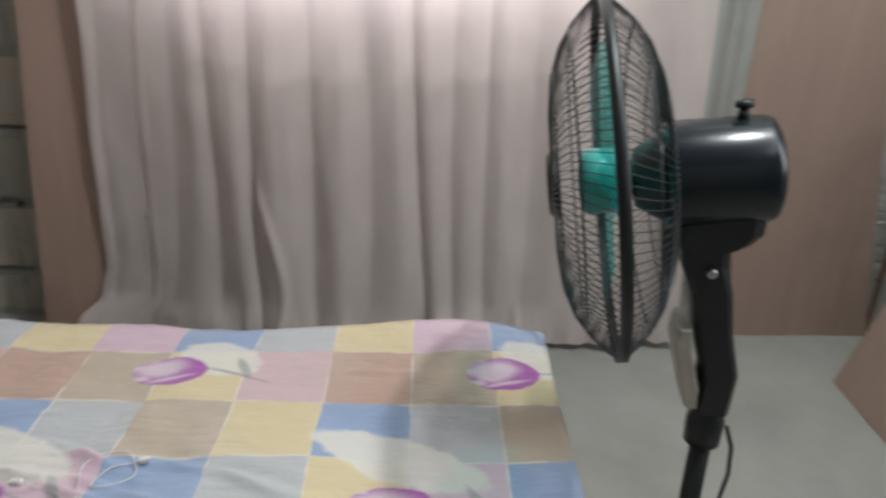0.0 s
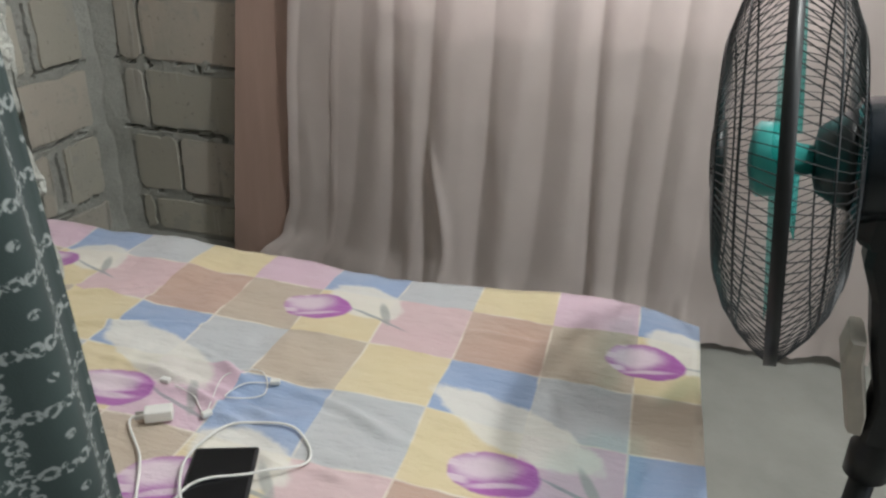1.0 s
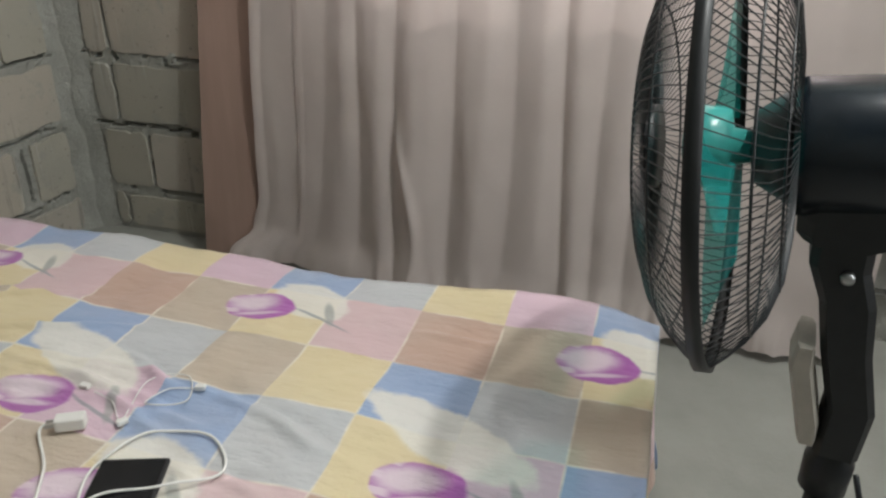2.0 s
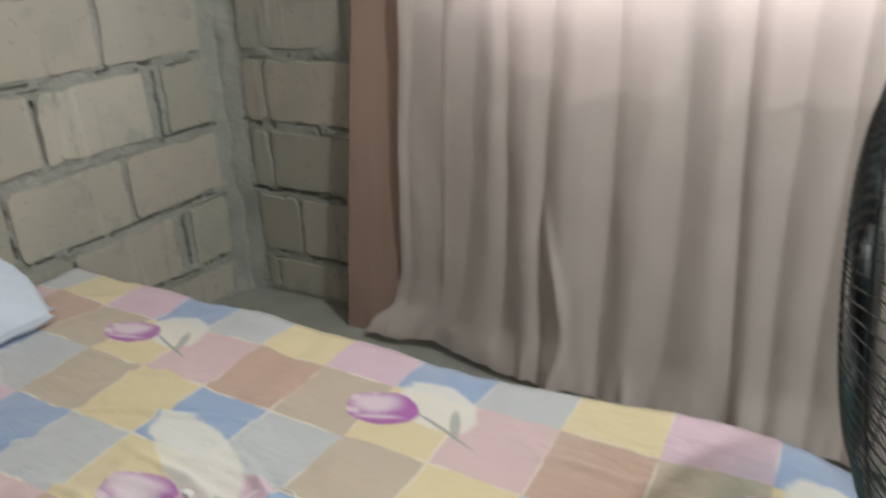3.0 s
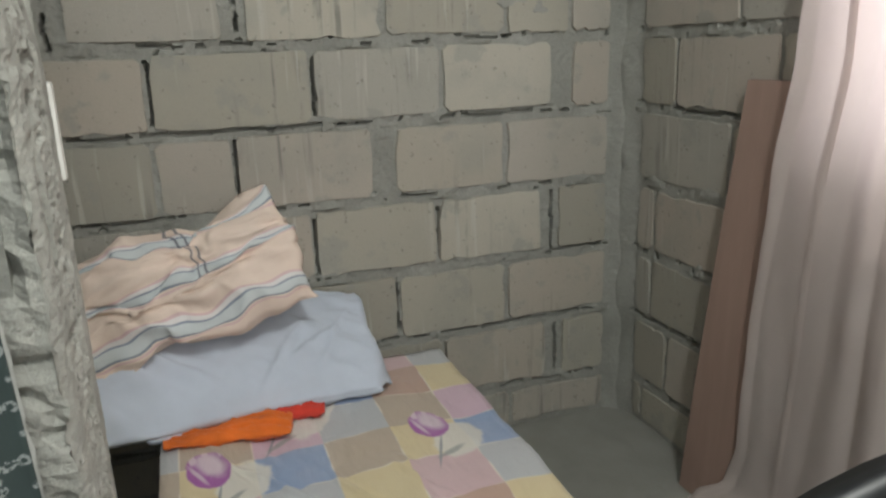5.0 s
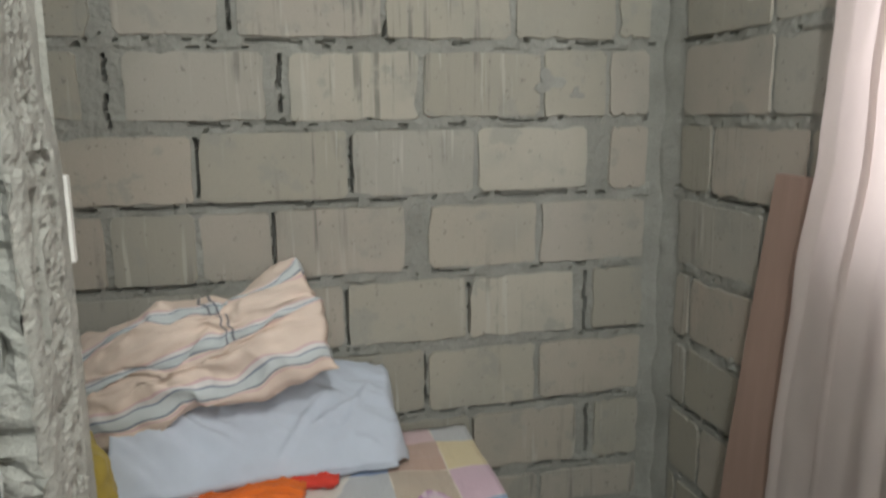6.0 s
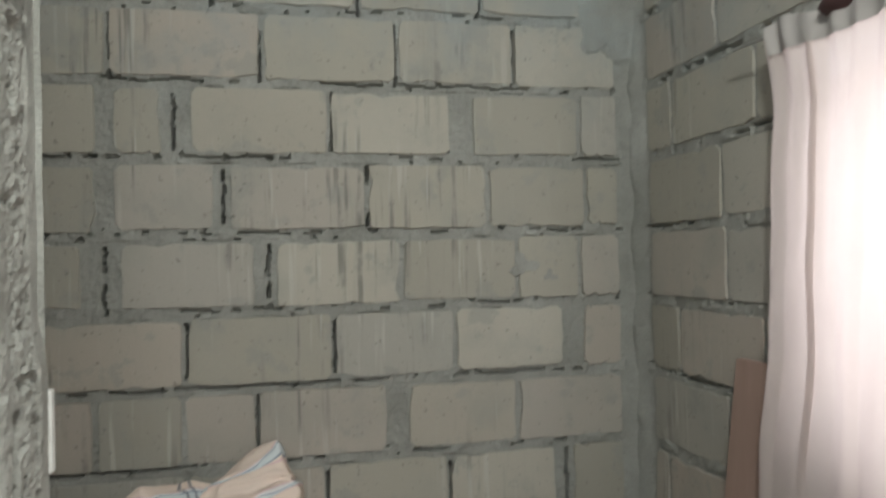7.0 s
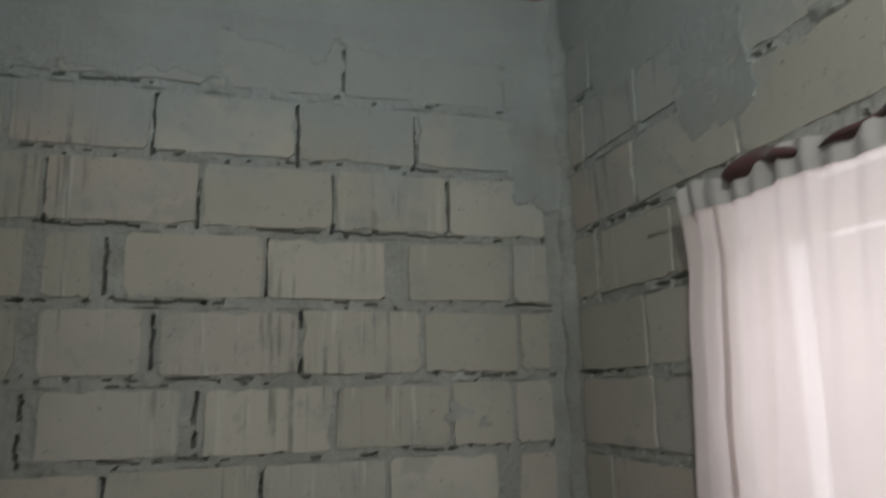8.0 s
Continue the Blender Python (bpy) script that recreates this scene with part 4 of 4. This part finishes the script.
blanket = grid("folded_blanket", 90, 56, blanket_at, BLUE, thick=0.004)
tagged(blanket, "pale blue folded blanket sloping under the striped pillow", "blanket")
cushion("folded_sheet", 0.60, 0.33, 0.030, pose(0.192, -1.185, 0.374, 0, -1, 94), BLUE, "folded pale blue sheet under the blue blanket", "sheet", 4, 0.05, sharp=0.10, wrinkle=0.006, warp=0.015)


def leaning(center, wide, high):
    """A pose whose x runs along wide and whose y runs along high."""
    wx = Vector(wide).normalized()
    n = wx.cross(Vector(high)).normalized()
    hy = n.cross(wx)
    m = Matrix((wx, hy, n)).transposed().to_4x4()
    m.translation = center
    return m


cushion("pillow", 0.63, 0.275, 0.15, leaning((0.19, -1.37, 0.668), (0.06, 0.96, 0.31), (-0.40, -0.15, 0.9)), STRIPED, "peach pillow with grey and navy stripes against the wall", "pillow", 8, 0.06, (1.0, 2.85), 0.45, 0.018, 0.045)
cushion("orange_cloth", 0.30, 0.16, 0.035, pose(0.345, -1.27, 0.364, 0, 0, 82), ORANGE, "crumpled orange cloth pressed under the blue blanket", "cloth", 5, 0.10, wrinkle=0.012)
cushion("red_cloth", 0.16, 0.10, 0.03, pose(0.315, -1.12, 0.364, 0, 0, 84), RED, "crumpled red cloth pressed under the blue blanket", "cloth", 7, 0.10, wrinkle=0.010)
cushion("cloth_sack", 0.22, 0.55, 0.12, leaning((0.40, -1.625, 0.285), (0.9, 0.3, 0.0), (0.0, 0.05, 1.0)), YELLOWC, "yellow cloth sack standing beside the bed head", "sack", 9, 0.10, wrinkle=0.012)


def scrap_at(a, b):
    """A torn bit of plastic caught on top of the broken wall end."""
    return (1.165 - 0.05 * a + 0.012 * fbm(a * 5, b * 6, 1), -1.475 + 0.06 * a + 0.018 * fbm(a * 4, b * 7, 2), 1.74 + 0.13 * b + 0.02 * fbm(a * 5, b * 3, 3) + 0.03 * a)


tagged(grid("plastic_scrap", 18, 22, scrap_at, SCRAP, thick=0.001), "torn pale blue plastic caught on the wall end", "plastic")


# ---------------------------------------------------------------- green curtain on the partition
def green_at(a, b):
    z = 0.25 + b * 1.9
    low = 1 - smooth_step(z, 0.35, 1.25)
    y0 = -1.485 - 0.045 * (z - 0.8)
    fold = math.sin(a * 24 + 0.5) * (0.016 + 0.014 * low) + 0.006 * math.sin(a * 61 + z * 3)
    return (1.178 + 0.006 * low * (1 - a) + 0.03 * smooth_step(a, 0, 0.12) + fold * smooth_step(a, 0, 0.08) * 0.8, y0 - a * 0.8, z)


green = tagged(grid("door_curtain", 120, 50, green_at, GREEN, uv=lambda a, b: (a * 11.0, b * 30.0), thick=0.002), "dark grey-green curtain printed with pale curls", "curtain")
grid("hem", 3, 60, lambda a, b: Vector(green_at(0.010 * a, 0.42 * b)) + Vector((-0.006, 0.002 + 0.003 * noise.noise(Vector((b * 30, 1.0, 2.0))), 0)), WHITEHEM, green, "frayed white selvage")
gw = bmesh.new()
tube(gw, [(1.205, -1.50, 2.16), (1.205, -2.5, 2.16)], 0.006, 8)
tagged(part("curtain_rod", gw, CHROME), "thin metal rod on the partition", "curtain rod")


# ---------------------------------------------------------------- stand fan
FAN = pose(2.057, -1.004, 0.0, 0, 0, -7.5) @ Matrix.Scale(1.09, 4)
fan = empty("stand_fan", FAN, label="black stand fan with teal blades facing the bed", category="fan")
HEAD = pose(-0.184, 0.0, 0.716, 0, -98, 0)    # local z points out of the grille's front


def fan_part(name, bm, material, label="", smooth=True, parent=fan):
    return part(name, bm, material, parent, label, smooth)


R = 0.238
turn_h = HEAD


def head_pt(r, ang, z):
    return turn_h @ Vector((r * math.cos(ang), r * math.sin(ang), z))


def circle(r, z, n=56):
    return [head_pt(r, 2 * math.pi * i / n, z) for i in range(n)]


for side, name, count in ((1, "front_grille", 120), (-1, "rear_grille", 120)):
    bm = bmesh.new()
    depth = 0.070 if side > 0 else 0.072
    for i in range(count):
        ang = 2 * math.pi * i / count
        pts = []
        for f in (0.0, 0.25, 0.5, 0.7, 0.84, 0.93, 0.98, 1.0):
            r = 0.045 + (R - 0.045) * f
            z = side * depth * (1 - f ** 3.6) + (0.004 * side)
            pts.append(head_pt(r, ang + side * 0.30 * math.sin(f * 2.2) * (1 - 0.5 * f), z))
        tube(bm, pts, 0.00072, 4)
    for f, thick in ((0.0, 0.0014), (0.55, 0.0014), (0.80, 0.0015)):
        r = 0.045 + (R - 0.045) * f
        tube(bm, circle(r, side * (depth * (1 - f ** 3.6) + 0.003)), thick, 5, True)
    fan_part(name, bm, WIRE)
ring = bmesh.new()
lathe(ring, [(-0.007, R - 0.003), (-0.007, R + 0.004), (0.007, R + 0.004), (0.007, R - 0.003)], turn_h, 72, False)
fan_part("grille_ring", ring, BLACK)
clip_bm = box(bmesh.new(), (-0.005, -0.008, -0.010), (0.005, 0.008, 0.010), 0.002)
bmesh.ops.transform(clip_bm, matrix=turn_h @ Matrix.Translation((R + 0.004, 0, 0)), verts=clip_bm.verts)
fan_part("ring_clip", clip_bm, CHROME)
badge = lathe(bmesh.new(), [(0.066, 0.046), (0.074, 0.046), (0.080, 0.038), (0.081, 0.012)], turn_h, 36)
fan_part("badge", badge, BLACK)
hub = lathe(bmesh.new(), [(-0.034, 0.016), (-0.012, 0.020), (-0.008, 0.042), (0.028, 0.045), (0.035, 0.038), (0.040, 0.012)], turn_h, 28)
fan_part("hub", hub, TEALHUB)
for b in range(3):
    bm = bmesh.new()
    n_r, n_a = 10, 8
    vs = []
    for i in range(n_r + 1):
        f = i / n_r
        r = 0.030 + 0.175 * f
        half = 0.30 + 0.38 * math.sin(math.pi * min(1, f * 0.9 + 0.05)) ** 0.8 * (1 - 0.25 * f)
        for j in range(n_a + 1):
            g = j / n_a * 2 - 1
            ang = b * 2 * math.pi / 3 + 0.55 + half * g + 0.35 * f
            vs.append(bm.verts.new(head_pt(r, ang, 0.005 + 0.016 * g * (1 - 0.3 * f) - 0.006 * g * g)))
    for i in range(n_r):
        for j in range(n_a):
            q = i * (n_a + 1) + j
            bm.faces.new((vs[q], vs[q + 1], vs[q + n_a + 2], vs[q + n_a + 1]))
    fan_part("blade", bm, TEAL)
motor = lathe(bmesh.new(), [(-0.055, 0.030), (-0.058, 0.052), (-0.070, 0.058), (-0.074, 0.070), (-0.082, 0.072), (-0.196, 0.070), (-0.206, 0.067), (-0.211, 0.058), (-0.212, 0.01)], turn_h, 44)
fan_part("motor_housing", motor, NAVY)
cone = lathe(bmesh.new(), [(-0.030, 0.020), (-0.034, 0.038), (-0.058, 0.054), (-0.072, 0.060)], turn_h, 32)
fan_part("motor_collar", cone, BLACK)
knob = bmesh.new()
tube(knob, [turn_h @ Vector((0.066, 0, -0.170)), turn_h @ Vector((0.084, 0, -0.171))], [0.009, 0.006], 12)
tube(knob, [turn_h @ Vector((0.084, 0, -0.171)), turn_h @ Vector((0.092, 0, -0.171))], [0.012, 0.011], 12)
fan_part("swing_knob", knob, BLACK)


def slab(sections, width, bevel=0.006):
    """A solid from (x, z, half depth in x) sections, of a width in y."""
    bm = bmesh.new()
    rings = []
    for x, z, h in sections:
        w = width / 2
        rings.append([bm.verts.new((x + dx * h, dy * w, z)) for dx, dy in ((-1, -0.7), (-0.7, -1), (0.7, -1), (1, -0.7), (1, 0.7), (0.7, 1), (-0.7, 1), (-1, 0.7))])
    for p, q in zip(rings, rings[1:]):
        for k in range(8):
            bm.faces.new((p[k], p[(k + 1) % 8], q[(k + 1) % 8], q[k]))
    bm.faces.new(rings[0][::-1])
    bm.faces.new(rings[-1])
    bmesh.ops.recalc_face_normals(bm, faces=bm.faces)
    return bm


fan_part("gear_box", slab([(-0.052, 0.640, 0.036), (-0.046, 0.648, 0.050), (-0.040, 0.664, 0.058), (-0.038, 0.72, 0.058)], 0.095), BLACK, smooth=False)
fan_part("neck", slab([(0.000, 0.375, 0.024), (0.002, 0.440, 0.025), (-0.018, 0.510, 0.026), (-0.030, 0.570, 0.028), (-0.046, 0.610, 0.03), (-0.048, 0.645, 0.03)], 0.062), BLACK, smooth=False)
screw = lathe(bmesh.new(), [(0.0, 0.007), (0.006, 0.007), (0.008, 0.004)], pose(-0.038, -0.031, 0.605, 90, 0, 0), 12)
fan_part("screw", screw, CHROME)
fan_part("control_panel", slab([(-0.034, 0.390, 0.010), (-0.038, 0.415, 0.013), (-0.058, 0.485, 0.013), (-0.058, 0.515, 0.009)], 0.075), PANELGREY, "beige-grey control panel", False)
sleeve = lathe(bmesh.new(), [(0.305, 0.020), (0.31, 0.027), (0.352, 0.028), (0.362, 0.022), (0.38, 0.021)], Matrix(), 24)
fan_part("sleeve", sleeve, BLACK)
pole = lathe(bmesh.new(), [(0.03, 0.016), (0.31, 0.016)], Matrix(), 20)
fan_part("pole", pole, BLACK)
base = lathe(bmesh.new(), [(0.004, 0.168), (0.014, 0.170), (0.026, 0.158), (0.042, 0.06), (0.07, 0.03), (0.09, 0.024)], Matrix(), 48)
fan_part("base", base, BLACK)
cord = bmesh.new()
tube(cord, [(0.03, -0.01, 0.345), (0.042, -0.012, 0.31), (0.046, -0.012, 0.26), (0.036, -0.01, 0.16), (0.05, 0.0, 0.08), (0.14, 0.03, 0.045), (0.24, 0.05, 0.009), (0.5, 0.12, 0.009)], 0.0035, 8)
fan_part("power_cord", cord, BLACK)


# ---------------------------------------------------------------- small things on the bed
def on_bed(x, y):
    best = BED_Z + 0.014 * fbm(x * 2.2, y * 3, 1) + 0.006 * fbm(x * 9, y * 7, 2)
    return best + 0.004


tz = on_bed(1.2, -1.33)
tablet = empty("phone", pose(1.2045, -1.334, tz + 0.003, 0, 0, 20), label="black phone lying on the bed sheet", category="phone")
part("body", box(bmesh.new(), (-0.045, -0.085, 0), (0.045, 0.085, 0.009), 0.005, 3), BLACK, tablet)
part("screen", box(bmesh.new(), (-0.041, -0.078, 0.0092), (0.041, 0.078, 0.0102), 0.0004), SCREEN, tablet)


def cable(name, pts, r, label):
    """A smooth cord lying on the sheet through a few plan points."""
    fine = []
    n = len(pts)
    for i in range(n - 1):
        p0, p1, p2, p3 = (Vector(pts[max(0, min(n - 1, i + k))]) for k in (-1, 0, 1, 2))
        for s in range(8):
            t = s / 8
            fine.append(0.5 * ((2 * p1) + (p2 - p0) * t + (2 * p0 - 5 * p1 + 4 * p2 - p3) * t * t + (3 * p1 - p0 - 3 * p2 + p3) * t ** 3))
    fine.append(Vector(pts[-1]))
    bm = tube(bmesh.new(), [(p.x, p.y, on_bed(p.x, p.y) + r + p.z) for p in fine], r, 6)
    return tagged(part(name, bm, WHITE, smooth=True), label, "cable")


adapter = empty("charger", pose(1.045, -1.225, on_bed(1.045, -1.225), 0, 0, 30), label="white phone charger plug on the sheet", category="charger")
part("body", box(bmesh.new(), (-0.021, -0.011, 0.001), (0.020, 0.011, 0.020), 0.003, 2), WHITE, adapter)
for dy in (-0.006, 0.006):
    part("pin", box(bmesh.new(), (-0.034, dy - 0.001, 0.008), (-0.021, dy + 0.001, 0.013)), CHROME, adapter)
cable("charging_cable", [(1.16, -1.44, 0), (1.17, -1.34, 0.012), (1.24, -1.29, 0.012), (1.29, -1.23, 0), (1.24, -1.18, 0), (1.15, -1.20, 0), (1.13, -1.28, 0.0), (1.17, -1.36, 0.012), (1.23, -1.40, 0.012)], 0.0022, "white charging cable looped over the phone")
cable("charger_lead", [(1.13, -1.42, 0), (1.107, -1.368, 0), (1.065, -1.302, 0), (1.01, -1.25, 0), (1.015, -1.235, 0.004), (1.03, -1.235, 0.006)], 0.0022, "white cable running from the charger")
cable("earphone_cable", [(1.02, -1.15, 0), (1.06, -1.16, 0), (1.10, -1.19, 0), (1.08, -1.10, 0), (1.13, -1.07, 0), (1.16, -1.12, 0), (1.11, -1.15, 0), (1.12, -1.11, 0), (1.16, -1.09, 0)], 0.0011, "thin white earphone cable in loose loops")
for x, y, a in ((1.105, -1.195, 60), (1.165, -1.09, 20), (1.0, -1.145, 0)):
    ob = part("earphone", box(bmesh.new(), (-0.008, -0.005, 0), (0.008, 0.005, 0.008), 0.002, 2), WHITE)
    ob.matrix_world = pose(x, y, on_bed(x, y) + 0.001, 0, 0, a)
    tagged(ob, "small white earphone plug on the sheet", "earphone", group="earphones on the bed")


# ---------------------------------------------------------------- rubble along the foot of the curtain
rnd = random.Random(5)
for i in range(14):
    x, y = 0.5 + rnd.random() * 1.0, -0.31 + rnd.random() * 0.09
    s = 0.010 + 0.022 * rnd.random() ** 2
    bm = bmesh.new()
    bmesh.ops.create_icosphere(bm, subdivisions=1, radius=s)
    for v in bm.verts:
        v.co *= rnd.uniform(0.7, 1.2)
        v.co.z *= 0.6
    ob = part("rubble_piece", bm, MORTAR)
    ob.location = (x, y, 0.006 + s * 0.45)
    tagged(ob, "broken lump of grey mortar on the floor", "rubble", group="rubble by the curtain")


# ---------------------------------------------------------------- blocks of the two bare walls
for a, b, z0, z1, rr in blocks_of(LEFT, -2.15, -0.065, "L"):
    part("block", block_mesh(a, b, z0, z1, rr, left_to_world, 0.0075), BLOCK, wall_left)
for a, b, z0, z1, rr in blocks_of(BACK, 0.09, 0.84, "B"):
    if z0 < BASE + 9 * COURSE - 0.05:
        part("block", block_mesh(a, b, z0, z1, rr, back_to_world, 0.0055), BLOCK, wall_back)
for a, b, z0, z1, rr in blocks_of({k: v for k, v in BACK.items() if k >= 9}, 0.09, 2.6, "B"):
    part("block", block_mesh(a, b, z0, z1, rr, back_to_world, 0.0055), BLOCK, wall_back)


def dab(cx, cz, r, seed):
    """A flat, ragged dab of mortar on a block face."""
    bm = bmesh.new()
    ring = []
    for i in range(26):
        t = 2 * math.pi * i / 26
        k = r * (0.55 + 0.6 * abs(noise.noise(Vector((math.cos(t) * 1.4 + seed, math.sin(t) * 1.4, seed)))) + 0.25 * math.sin(3 * t + seed))
        ring.append((cx + k * math.cos(t) * 1.15, cz + k * math.sin(t)))
    low = [bm.verts.new(left_to_world(s, z, -0.006)) for s, z in ring]
    top = [bm.verts.new(left_to_world(cx + (s - cx) * 0.93, cz + (z - cz) * 0.93, -0.0095)) for s, z in ring]
    for i in range(26):
        bm.faces.new((low[i], low[(i + 1) % 26], top[(i + 1) % 26], top[i]))
    bm.faces.new(top)
    bmesh.ops.recalc_face_normals(bm, faces=bm.faces)
    return bm


for cx, cz, r, seed in ((-0.385, 1.335, 0.05, 2.0), (-0.93, 1.01, 0.022, 8.0), (-0.30, 1.30, 0.025, 3.0)):
    part("mortar_dab", dab(cx, cz, r, seed), MORTAR, wall_left)
